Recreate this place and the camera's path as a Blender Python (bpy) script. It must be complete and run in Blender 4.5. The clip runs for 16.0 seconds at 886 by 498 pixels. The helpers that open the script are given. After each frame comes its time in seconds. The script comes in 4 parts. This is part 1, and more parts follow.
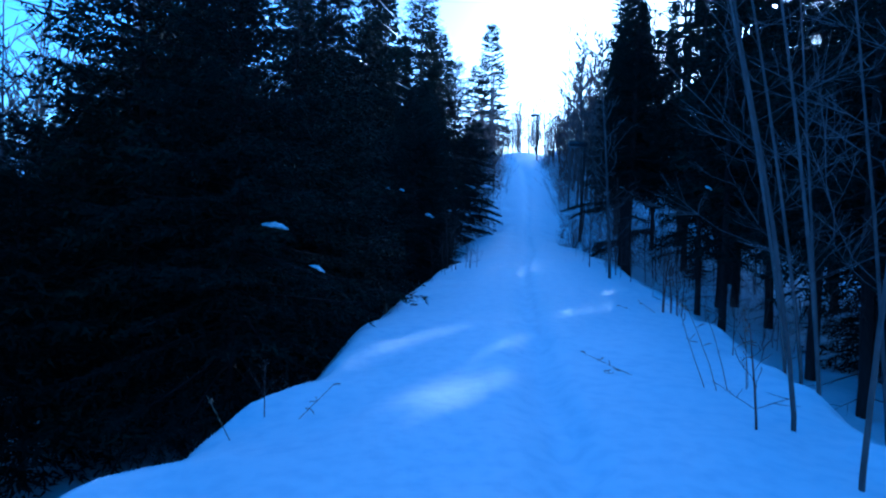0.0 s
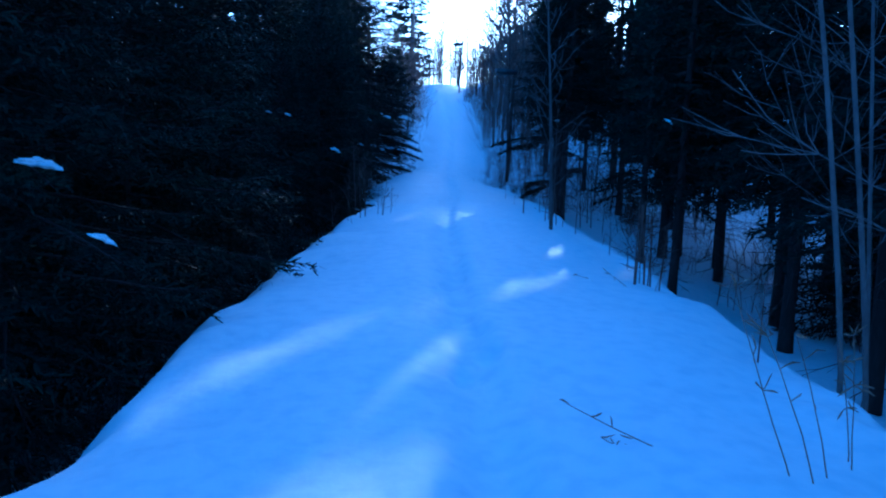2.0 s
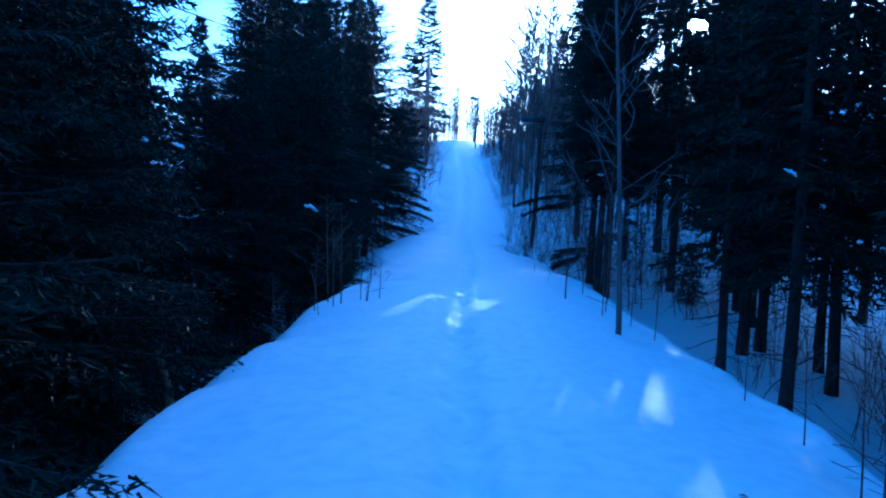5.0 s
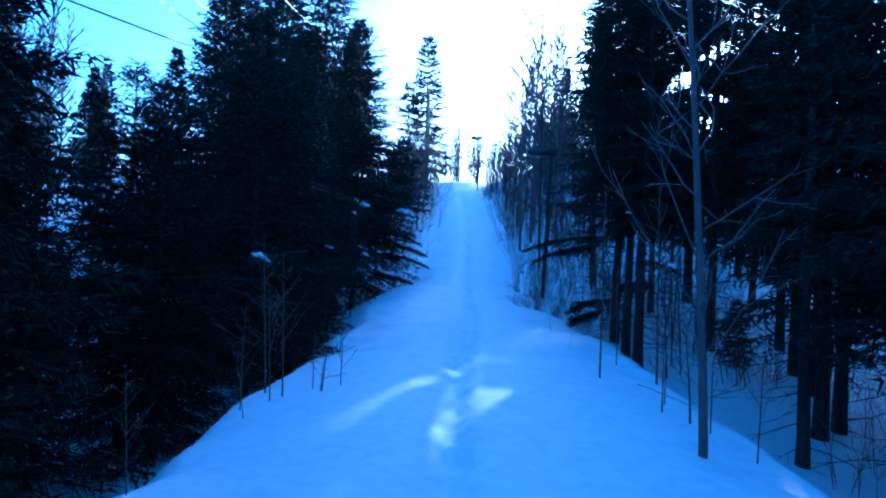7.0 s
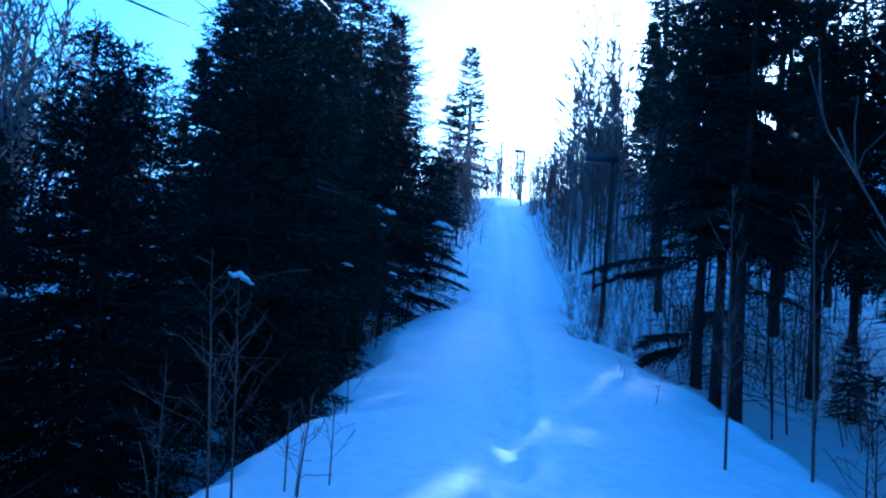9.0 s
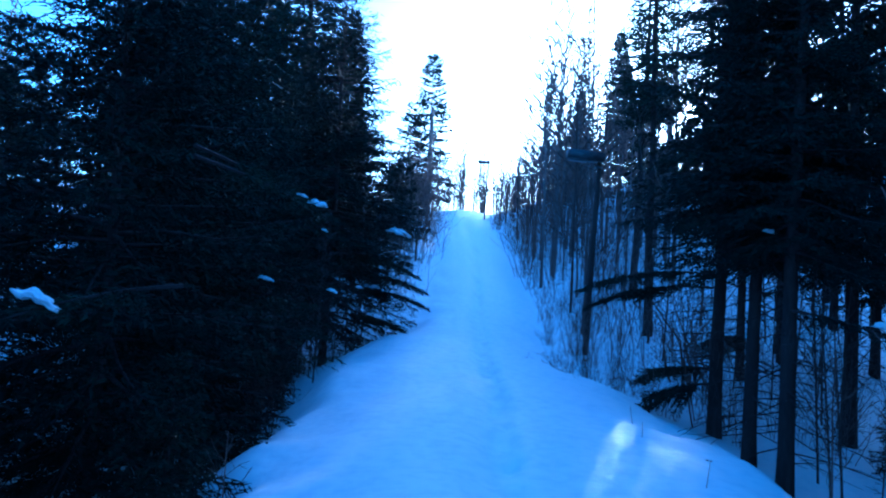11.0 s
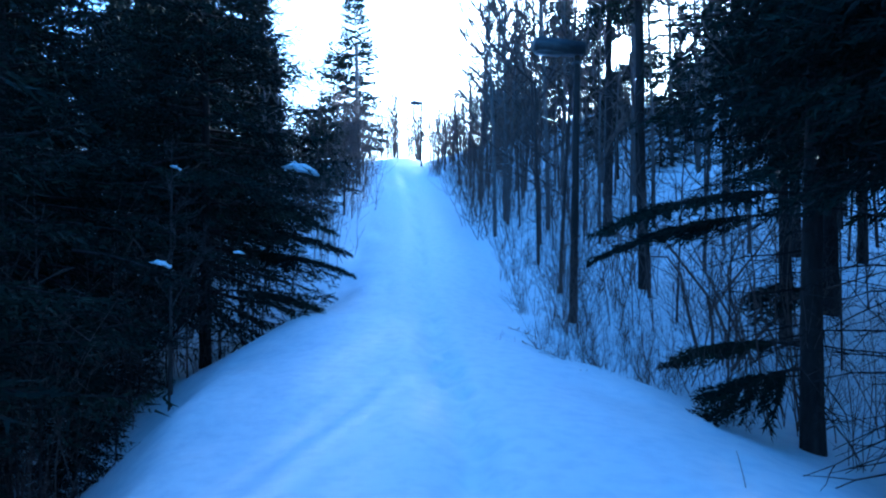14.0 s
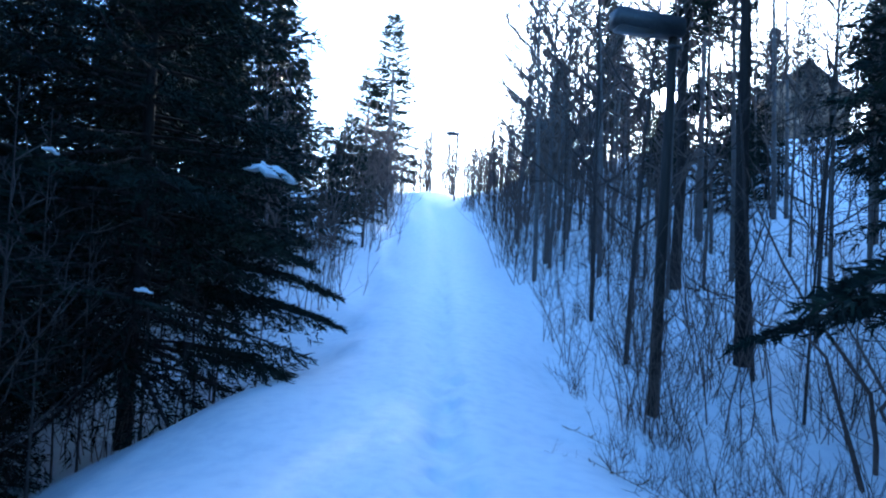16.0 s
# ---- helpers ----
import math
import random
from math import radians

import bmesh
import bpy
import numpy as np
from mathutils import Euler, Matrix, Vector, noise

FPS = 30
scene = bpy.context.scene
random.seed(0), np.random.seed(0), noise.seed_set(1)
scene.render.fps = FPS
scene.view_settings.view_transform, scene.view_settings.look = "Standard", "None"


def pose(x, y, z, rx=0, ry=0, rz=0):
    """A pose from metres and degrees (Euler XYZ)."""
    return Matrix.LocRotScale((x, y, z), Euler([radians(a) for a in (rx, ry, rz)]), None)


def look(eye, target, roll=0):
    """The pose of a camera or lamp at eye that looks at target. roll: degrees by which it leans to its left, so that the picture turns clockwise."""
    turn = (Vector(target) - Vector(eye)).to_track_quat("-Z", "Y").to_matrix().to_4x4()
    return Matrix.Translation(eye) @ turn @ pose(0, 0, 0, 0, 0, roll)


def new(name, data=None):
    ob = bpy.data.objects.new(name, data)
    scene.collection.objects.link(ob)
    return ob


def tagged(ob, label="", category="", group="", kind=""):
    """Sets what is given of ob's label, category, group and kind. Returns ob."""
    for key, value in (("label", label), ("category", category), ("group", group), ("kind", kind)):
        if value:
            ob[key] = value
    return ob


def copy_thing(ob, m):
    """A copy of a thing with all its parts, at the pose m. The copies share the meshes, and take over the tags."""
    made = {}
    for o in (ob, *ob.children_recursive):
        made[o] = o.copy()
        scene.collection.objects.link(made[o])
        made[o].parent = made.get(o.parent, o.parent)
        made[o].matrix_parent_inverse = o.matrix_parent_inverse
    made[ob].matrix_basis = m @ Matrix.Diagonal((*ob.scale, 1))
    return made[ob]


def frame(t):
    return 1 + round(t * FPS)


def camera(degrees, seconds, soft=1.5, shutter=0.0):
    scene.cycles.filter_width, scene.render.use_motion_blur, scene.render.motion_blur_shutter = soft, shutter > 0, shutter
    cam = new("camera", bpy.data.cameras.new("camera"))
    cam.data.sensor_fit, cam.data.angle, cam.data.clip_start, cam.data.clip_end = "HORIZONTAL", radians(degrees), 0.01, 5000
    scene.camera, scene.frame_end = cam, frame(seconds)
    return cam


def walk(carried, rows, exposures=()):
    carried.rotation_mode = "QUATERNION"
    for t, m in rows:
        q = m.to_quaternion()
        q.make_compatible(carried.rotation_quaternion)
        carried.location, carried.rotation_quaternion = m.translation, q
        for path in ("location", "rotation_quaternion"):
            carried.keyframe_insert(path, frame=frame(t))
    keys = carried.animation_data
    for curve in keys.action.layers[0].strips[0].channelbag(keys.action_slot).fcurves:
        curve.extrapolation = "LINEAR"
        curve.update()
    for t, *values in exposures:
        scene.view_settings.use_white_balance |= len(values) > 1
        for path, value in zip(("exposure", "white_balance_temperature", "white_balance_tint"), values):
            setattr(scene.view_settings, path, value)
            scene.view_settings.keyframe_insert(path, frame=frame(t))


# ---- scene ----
cam = camera(64.6, 16.0, 2.15)
METRES, EYE, TILT, LEAN, TURN = 24.0, 1.5, -2.0, -1.5, 0.0
ROWS = [
    (0.0, 0.0, 0.0, 0.0, -0.0, 0.0, -0.0),
    (0.5, 0.0011, 0.0312, 0.0016, -3.0, -0.79, 1.47),
    (1.0, 0.0046, 0.0599, 0.0028, -8.0, -1.16, 2.74),
    (1.5, 0.0059, 0.0911, 0.0046, -8.15, -1.95, 0.42),
    (2.0, 0.0113, 0.1277, 0.0062, -6.51, -5.23, -0.45),
    (2.5, 0.0142, 0.1617, 0.0095, -8.26, -1.55, -0.38),
    (3.0, 0.0185, 0.1955, 0.012, -6.74, -1.24, 0.51),
    (3.5, 0.0232, 0.2253, 0.0144, -6.39, -0.55, 1.18),
    (4.0, 0.0281, 0.256, 0.0152, -4.91, 3.14, 0.72),
    (4.5, 0.0318, 0.287, 0.0165, -5.36, -2.21, 0.19),
    (5.0, 0.0344, 0.3148, 0.0166, -5.34, -0.54, -1.32),
    (7.5, 0.0563, 0.4691, 0.0268, -4.66, 3.04, -0.54),
    (8.0, 0.0575, 0.4951, 0.0272, -1.98, 0.72, -0.55),
    (8.5, 0.0596, 0.5226, 0.0299, -1.94, 1.31, -1.6),
    (9.0, 0.0601, 0.5531, 0.0329, -1.85, 4.38, -1.91),
    (11.5, 0.0708, 0.7029, 0.0399, -6.38, 5.78, -1.34),
    (12.0, 0.0742, 0.7322, 0.0405, -7.62, 4.9, -0.2),
    (12.5, 0.0782, 0.7618, 0.0413, -7.29, 4.47, 1.57),
    (13.0, 0.0797, 0.7941, 0.042, -9.81, 1.46, -1.44),
    (13.5, 0.0857, 0.8255, 0.044, -8.32, 0.88, 0.84),
    (14.0, 0.0919, 0.8557, 0.0475, -9.71, 2.05, 2.11),
    (14.5, 0.0968, 0.8864, 0.0494, -10.15, 3.46, 0.17),
    (15.0, 0.1047, 0.9207, 0.0517, -11.44, 1.71, 0.14),
    (15.5, 0.1114, 0.9522, 0.0537, -7.93, 1.96, -0.67),
    (16.0, 0.116, 0.9879, 0.057, -7.39, 5.22, -1.17),
]
EXPOSURES = [(0.0, 1.14, 3640, 4), (2.5, 1.42, 3640, 4), (5.0, 1.66, 3620, 4), (8.5, 1.7, 3660, 3), (11.5, 1.95, 3690, 1), (13.5, 2.03, 3900, 0), (14.0, 2.2, 4150, 0), (14.5, 2.1, 4080, 0), (15.5, 2.08, 4100, 0), (16.0, 2.4, 4850, 4)]
walk(cam, [(t, pose(0, 0, EYE, TILT, LEAN, TURN) @ pose(METRES * x, METRES * y, METRES * z, 90 + pitch, roll, yaw)) for t, x, y, z, yaw, pitch, roll in ROWS], EXPOSURES)

# ---- sky and sun ----
SUN_AZ, SUN_EL = radians(24.2), radians(14.0)
SUN_DIR = Vector((math.sin(SUN_AZ) * math.cos(SUN_EL), math.cos(SUN_AZ) * math.cos(SUN_EL), math.sin(SUN_EL)))
DISC_EL = SUN_EL + radians(1.55)
DISC_DIR = Vector((math.sin(SUN_AZ) * math.cos(DISC_EL), math.cos(SUN_AZ) * math.cos(DISC_EL), math.sin(DISC_EL)))
world = bpy.data.worlds.new("world")
scene.world = world
world.use_nodes = True
wn = world.node_tree
wn.nodes.clear()
sky = wn.nodes.new("ShaderNodeTexSky")
sky.sky_type = "NISHITA"
sky.sun_disc = False
sky.sun_elevation, sky.sun_rotation = SUN_EL, SUN_AZ
sky.air_density, sky.dust_density, sky.ozone_density = 1.0, 1.7, 3.9
wbg = wn.nodes.new("ShaderNodeBackground")
wbg.inputs["Strength"].default_value = 0.15
wout = wn.nodes.new("ShaderNodeOutputWorld")
wn.links.new(sky.outputs[0], wbg.inputs[0])
wn.links.new(wbg.outputs[0], wout.inputs[0])

sun_data = bpy.data.lights.new("sun", "SUN")
sun_data.energy, sun_data.angle, sun_data.color = 4.8, radians(0.6), (1.0, 0.86, 0.68)
sun = new("sun", sun_data)
sun.matrix_world = look(SUN_DIR * 60, (0, 0, 0))


# ---- materials ----
def material(name, build):
    m = bpy.data.materials.new(name)
    m.use_nodes = True
    nt = m.node_tree
    b = nt.nodes["Principled BSDF"]

    def node(kind, **values):
        n = nt.nodes.new(kind)
        for k, v in values.items():
            n.inputs[k].default_value = v
        return n
    build(nt, b, node)
    return m


def ramp(nt, source, stops):
    r = nt.nodes.new("ShaderNodeValToRGB")
    while len(r.color_ramp.elements) < len(stops):
        r.color_ramp.elements.new(0.5)
    for e, (p, c) in zip(r.color_ramp.elements, stops):
        e.position, e.color = p, (*c, 1)
    nt.links.new(source, r.inputs[0])
    return r.outputs[0]


def grained(name, stops, scale, rough, bump=0.3, fine=6.0, stretch=(1, 1, 1), spec=0.3, distance=0.01, sheer=0.0):
    """A surface with coarse and fine variation between the given colours, and relief."""
    def build(nt, b, node):
        co = node("ShaderNodeTexCoord")
        mp = node("ShaderNodeMapping", Scale=stretch)
        nt.links.new(co.outputs["Object"], mp.inputs[0])
        n1, n2 = node("ShaderNodeTexNoise", Scale=scale, Detail=5.0), node("ShaderNodeTexNoise", Scale=scale * fine, Detail=4.0)
        info = node("ShaderNodeObjectInfo")
        geo = node("ShaderNodeNewGeometry")
        for n in (n1, n2):
            nt.links.new(mp.outputs[0], n.inputs["Vector"])
        mix = nt.nodes.new("ShaderNodeMath")
        mix.operation = "MULTIPLY_ADD"
        nt.links.new(n2.outputs[0], mix.inputs[0])
        mix.inputs[1].default_value = 0.45
        half = nt.nodes.new("ShaderNodeMath")
        half.operation = "MULTIPLY"
        half.inputs[1].default_value = 0.55
        nt.links.new(n1.outputs[0], half.inputs[0])
        nt.links.new(half.outputs[0], mix.inputs[2])
        shift = nt.nodes.new("ShaderNodeMath")
        shift.operation = "MULTIPLY_ADD"
        shift.inputs[1].default_value = 0.16
        nt.links.new(info.outputs["Random"], shift.inputs[0])
        isl = nt.nodes.new("ShaderNodeMath")
        isl.operation = "MULTIPLY_ADD"
        isl.inputs[1].default_value, isl.inputs[2].default_value = 0.2, -0.18
        nt.links.new(geo.outputs["Random Per Island"], isl.inputs[0])
        nt.links.new(isl.outputs[0], shift.inputs[2])
        total = nt.nodes.new("ShaderNodeMath")
        total.operation = "ADD"
        nt.links.new(mix.outputs[0], total.inputs[0])
        nt.links.new(shift.outputs[0], total.inputs[1])
        nt.links.new(ramp(nt, total.outputs[0], stops), b.inputs["Base Color"])
        b.inputs["Roughness"].default_value = rough
        b.inputs["Specular IOR Level"].default_value = spec
        bp = node("ShaderNodeBump", Strength=bump, Distance=distance)
        nt.links.new(mix.outputs[0], bp.inputs["Height"])
        nt.links.new(bp.outputs[0], b.inputs["Normal"])
        if sheer:
            b.inputs["Transmission Weight"].default_value = 0.0
            b.inputs["Sheen Weight"].default_value = sheer
    return material(name, build)


def snow_look(nt, b, node):
    co = node("ShaderNodeTexCoord")
    big, mid, fine = node("ShaderNodeTexNoise", Scale=0.9, Detail=4.0), node("ShaderNodeTexNoise", Scale=7.0, Detail=5.0), node("ShaderNodeTexNoise", Scale=90.0, Detail=3.0)
    for n in (big, mid, fine):
        nt.links.new(co.outputs["Object"], n.inputs["Vector"])
    nt.links.new(ramp(nt, mid.outputs[0], [(0.3, (0.80, 0.82, 0.85)), (0.55, (0.88, 0.89, 0.90)), (0.8, (0.90, 0.91, 0.92))]), b.inputs["Base Color"])
    b.inputs["Roughness"].default_value = 0.62
    b.inputs["Specular IOR Level"].default_value = 0.25
    b1, b2, b3 = node("ShaderNodeBump", Strength=0.25, Distance=0.12), node("ShaderNodeBump", Strength=0.25, Distance=0.03), node("ShaderNodeBump", Strength=0.18, Distance=0.004)
    for bb, n in ((b1, big), (b2, mid), (b3, fine)):
        nt.links.new(n.outputs[0], bb.inputs["Height"])
    nt.links.new(b1.outputs[0], b2.inputs["Normal"])
    nt.links.new(b2.outputs[0], b3.inputs["Normal"])
    nt.links.new(b3.outputs[0], b.inputs["Normal"])


SNOW = material("snow", snow_look)
NEEDLES = grained("spruce_needles", [(0.2, (0.005, 0.009, 0.008)), (0.5, (0.012, 0.018, 0.014)), (0.8, (0.044, 0.055, 0.032))], 1.6, 0.75, 0.1, spec=0.08)
BARK = grained("spruce_bark", [(0.25, (0.016, 0.013, 0.012)), (0.55, (0.036, 0.03, 0.027)), (0.8, (0.08, 0.069, 0.062))], 5.0, 0.9, 0.7, stretch=(1, 1, 0.25), distance=0.02, spec=0.15)
GREYBARK = grained("grey_bark", [(0.2, (0.055, 0.047, 0.043)), (0.5, (0.115, 0.1, 0.092)), (0.8, (0.21, 0.19, 0.175))], 4.0, 0.85, 0.5, stretch=(1, 1, 0.4), spec=0.2)
DARKBARK = grained("dark_bark", [(0.2, (0.03, 0.025, 0.022)), (0.5, (0.065, 0.053, 0.047)), (0.8, (0.13, 0.112, 0.1))], 4.0, 0.9, 0.5, stretch=(1, 1, 0.4), spec=0.15)
TWIG = grained("twig_bark", [(0.2, (0.06, 0.042, 0.035)), (0.5, (0.12, 0.085, 0.068)), (0.8, (0.2, 0.15, 0.12))], 3.0, 0.85, 0.2, spec=0.2)
DRYGRASS = grained("dry_stalk", [(0.2, (0.12, 0.085, 0.05)), (0.5, (0.22, 0.16, 0.1)), (0.8, (0.3, 0.23, 0.15))], 6.0, 0.8, 0.2)
POST = grained("tarred_wood", [(0.2, (0.016, 0.013, 0.012)), (0.5, (0.032, 0.027, 0.023)), (0.8, (0.06, 0.05, 0.044))], 8.0, 0.85, 0.5, stretch=(1, 1, 0.1), spec=0.2)
HOUSING = grained("dark_enamel", [(0.2, (0.03, 0.032, 0.035)), (0.5, (0.05, 0.052, 0.055)), (0.8, (0.08, 0.08, 0.08))], 6.0, 0.5, 0.1, spec=0.4)
LENS = grained("smoked_plastic", [(0.2, (0.05, 0.05, 0.05)), (0.5, (0.08, 0.08, 0.08)), (0.8, (0.12, 0.12, 0.11))], 9.0, 0.35, 0.1, spec=0.5)


def wire_look(nt, b, node):
    b.inputs["Base Color"].default_value = (0.62, 0.6, 0.57, 1)
    b.inputs["Metallic"].default_value = 1.0
    b.inputs["Roughness"].default_value = 0.42


WIRE = material("aluminium_wire", wire_look)
CABLE = grained("black_cable", [(0.2, (0.012, 0.012, 0.013)), (0.8, (0.03, 0.03, 0.03))], 8.0, 0.6, 0.1)


def sun_look(nt, b, node):
    b.inputs["Base Color"].default_value = (0, 0, 0, 1)
    b.inputs["Emission Color"].default_value = (1.0, 0.9, 0.75, 1)
    b.inputs["Emission Strength"].default_value = 40.0


SUNFACE = material("sun_face", sun_look)


# ---- mesh helpers ----
class Shape:
    """Gathers vertices and faces, then becomes one mesh."""

    def __init__(self):
        self.v, self.f, self.n = [], [], 0

    def add(self, verts, faces):
        self.v.append(np.asarray(verts, float).reshape(-1, 3))
        self.f.extend([[i + self.n for i in face] for face in faces])
        self.n += len(self.v[-1])

    def tube(self, pts, radii, sides=6, cap=True):
        pts = np.asarray(pts, float)
        d = np.gradient(pts, axis=0)
        d /= np.linalg.norm(d, axis=1)[:, None] + 1e-9
        ref = np.array([0.0, 0.0, 1.0]) if abs(d[:, 2]).mean() < 0.8 else np.array([1.0, 0.0, 0.0])
        a = np.cross(d, ref)
        a /= np.linalg.norm(a, axis=1)[:, None] + 1e-9
        b = np.cross(d, a)
        k = np.arange(sides) * 2 * math.pi / sides
        r = np.asarray(radii, float)[:, None, None]
        ring = pts[:, None, :] + r * (np.cos(k)[None, :, None] * a[:, None, :] + np.sin(k)[None, :, None] * b[:, None, :])
        n, faces = len(pts), []
        for i in range(n - 1):
            for j in range(sides):
                q = (j + 1) % sides
                faces.append([i * sides + j, i * sides + q, (i + 1) * sides + q, (i + 1) * sides + j])
        if cap:
            faces.append(list(range(sides))[::-1])
            faces.append([(n - 1) * sides + j for j in range(sides)])
        self.add(ring.reshape(-1, 3), faces)

    def tris(self, corners):
        """corners: n x 3 x 3 loose triangles."""
        c = np.asarray(corners, float)
        k = np.arange(len(c) * 3).reshape(-1, 3) + self.n
        self.v.append(c.reshape(-1, 3))
        self.f.extend(k.tolist())
        self.n += len(c) * 3

    def mesh(self, name, mat, smooth=True):
        me = bpy.data.meshes.new(name)
        me.from_pydata(np.concatenate(self.v).tolist(), [], self.f)
        me.materials.append(mat)
        if smooth:
            me.polygons.foreach_set("use_smooth", [True] * len(me.polygons))
        me.update()
        return me


def part(name, shape, mat, parent, label="", smooth=True):
    ob = new(name, shape.mesh(name, mat, smooth))
    ob.parent = parent
    if label:
        ob["label"] = label
    return ob


def box(shape, centre, size, bevel=0.01, turn=0.0):
    bm = bmesh.new()
    bmesh.ops.create_cube(bm, size=1.0)
    bmesh.ops.scale(bm, vec=size, verts=bm.verts)
    bmesh.ops.bevel(bm, geom=bm.edges[:], offset=bevel, segments=2, affect="EDGES")
    bmesh.ops.rotate(bm, cent=(0, 0, 0), matrix=Matrix.Rotation(turn, 3, "Z"), verts=bm.verts)
    bmesh.ops.translate(bm, vec=centre, verts=bm.verts)
    bm.verts.index_update()
    shape.add([v.co[:] for v in bm.verts], [[v.index for v in f.verts] for f in bm.faces])
    bm.free()


# ---- ground ----
def smooth_line(ys, vs, sigma=1.6):
    fine = np.arange(-60, 160, 0.25)
    v = np.interp(fine, ys, vs)
    k = np.exp(-0.5 * (np.arange(-24, 25) * 0.25 / sigma) ** 2)
    return fine, np.convolve(np.pad(v, 24, mode="edge"), k / k.sum(), mode="valid")


TRAIL_Z = smooth_line([-20, 0, 6, 12, 17, 24, 28, 33, 38, 48, 60, 73, 78, 95, 130], [-0.3, 0.08, 0.2, 0.36, 0.47, 0.6, 0.78, 1.3, 2.15, 3.8, 6.2, 9.2, 9.7, 10.0, 10.3])
EDGE_L = smooth_line([-20, 0, 3.5, 5, 6.1, 7.4, 9, 12, 17, 20.7, 25, 28, 30.6, 32, 38, 48, 75, 95], [-2.6, -2.3, -1.95, -1.75, -1.12, -0.9, -0.9, -0.6, -0.1, 0.55, 0.9, 1.15, 1.2, 2.3, 3.1, 4.1, 6.5, 8.5], 0.6)
EDGE_R = smooth_line([-20, 0, 5, 8.5, 13, 17, 22, 24.5, 26.2, 28, 31, 38, 48, 75, 95], [2.1, 2.7, 3.15, 3.75, 4.35, 4.65, 5.3, 5.6, 5.55, 5.0, 5.1, 6.3, 7.5, 9.9, 12.0], 1.0)
DROP_R = smooth_line([-20, 0, 16, 22, 25, 27.5, 30, 33], [1.7, 1.7, 1.6, 1.25, 1.0, 0.65, 0.2, 0.0], 0.8)
DROP_L = smooth_line([-20, 0, 10, 17, 24, 28, 31, 34, 40], [2.3, 2.3, 2.1, 1.7, 1.5, 1.4, 1.1, 0.6, 0.0], 1.0)
RISE_R = smooth_line([-20, 29, 38, 52, 75, 95], [0, 0, 0.16, 0.43, 0.42, 0.15], 1.5)


def along(line, y):
    return np.interp(y, line[0], line[1])


RNG = np.random.default_rng(7)
CELLS = RNG.random((64, 64))


def lumps(x, y, size):
    """Smooth value noise, -0.5 to 0.5, at the given size in metres."""
    u, v = np.asarray(x) / size + 900.3, np.asarray(y) / size + 700.7
    i, j = np.floor(u).astype(int), np.floor(v).astype(int)
    fu, fv = u - i, v - j
    fu, fv = fu * fu * (3 - 2 * fu), fv * fv * (3 - 2 * fv)
    g = lambda a, b: CELLS[a % 64, b % 64]
    return (g(i, j) * (1 - fu) + g(i + 1, j) * fu) * (1 - fv) + (g(i, j + 1) * (1 - fu) + g(i + 1, j + 1) * fu) * fv - 0.5


TRACK = smooth_line([-20, 0, 6, 12, 18, 25, 31, 48, 75], [0.2, 0.55, 0.95, 1.45, 2.1, 3.2, 3.75, 5.8, 8.2], 1.2)
STEPS = []
_r = random.Random(5)
for k in range(150):
    sy = -4 + k * 0.38 + _r.uniform(-0.05, 0.05)
    STEPS.append((float(along(TRACK, sy)) + (0.10 if k % 2 else -0.10) + _r.uniform(-0.05, 0.05), sy, _r.uniform(0.03, 0.07) if _r.random() < 0.7 else 0.1))


def height(x, y):
    x, y = np.broadcast_arrays(np.asarray(x, float), np.asarray(y, float))
    z = along(TRAIL_Z, y)
    el, er = along(EDGE_L, y), along(EDGE_R, y)
    # scalloped snow edge over the drop
    el = el + (0.42 * lumps(17, y, 1.5) + 0.2 * lumps(31, y, 0.55)) * np.exp(-np.clip(y - 24, 0, None) / 8)
    mid, half = (el + er) / 2, (er - el) / 2
    u = np.clip((x - mid) / half, -1, 1)
    z = z - 0.2 * np.abs(u) ** 2.6
    for off, drop, run in ((x - er, along(DROP_R, y), 1.25), (el - x, along(DROP_L, y), 1.25)):
        o = np.clip(off, 0, None)
        z = z - drop * (1 - np.exp(-(o / run) ** 1.3)) - np.clip(drop, 0, 1) * 0.03 * np.clip(o - 3, 0, 40)
    z = z + along(RISE_R, y) * 22 * (1 - np.exp(-np.clip(x - er - 0.8, 0, None) / 22))
    inside = np.exp(-np.clip(np.abs(x - mid) - half, 0, None) / 2)
    z = z + 0.22 * lumps(x, y, 5.0) * (1.4 - inside) + 0.10 * lumps(x + 40, y, 1.9) * (1.35 - inside) + 0.035 * lumps(x, y + 9, 0.7)
    rim = np.exp(-((np.abs(x - mid) - half) / 0.7) ** 2)
    z = z + rim * (0.20 * lumps(x + 3, y, 1.1) + 0.10 * lumps(x, y + 5, 0.45))
    # trodden groove and its raised rim
    d = x - along(TRACK, y)
    near = np.exp(-np.clip(y - 60, 0, None) / 10)
    z = z - near * 0.085 * np.exp(-(d / np.where(d > 0, 0.11, 0.26)) ** 2) * (1 + 0.8 * lumps(x, y, 0.5)) + near * 0.05 * np.exp(-((d + 0.42) / 0.16) ** 2) * np.clip(lumps(0, y, 1.3) + 0.35, 0, 1)
    return z


def footprints(x, y, z):
    for sx, sy, depth in STEPS:
        sel = np.abs(y - sy) < 0.5
        if sel.any():
            r2 = ((x[:, None] - sx) / 0.085) ** 2 + ((y[None, sel] - sy) / 0.15) ** 2
            z[:, sel] -= (0.6 if sy < 22 else 0.85) * depth * np.exp(-r2 ** 1.5) - 0.12 * depth * np.exp(-(np.sqrt(r2) - 1.5) ** 2 * 6)
    return z


def ground_at(x, y):
    return float(height(x, y))


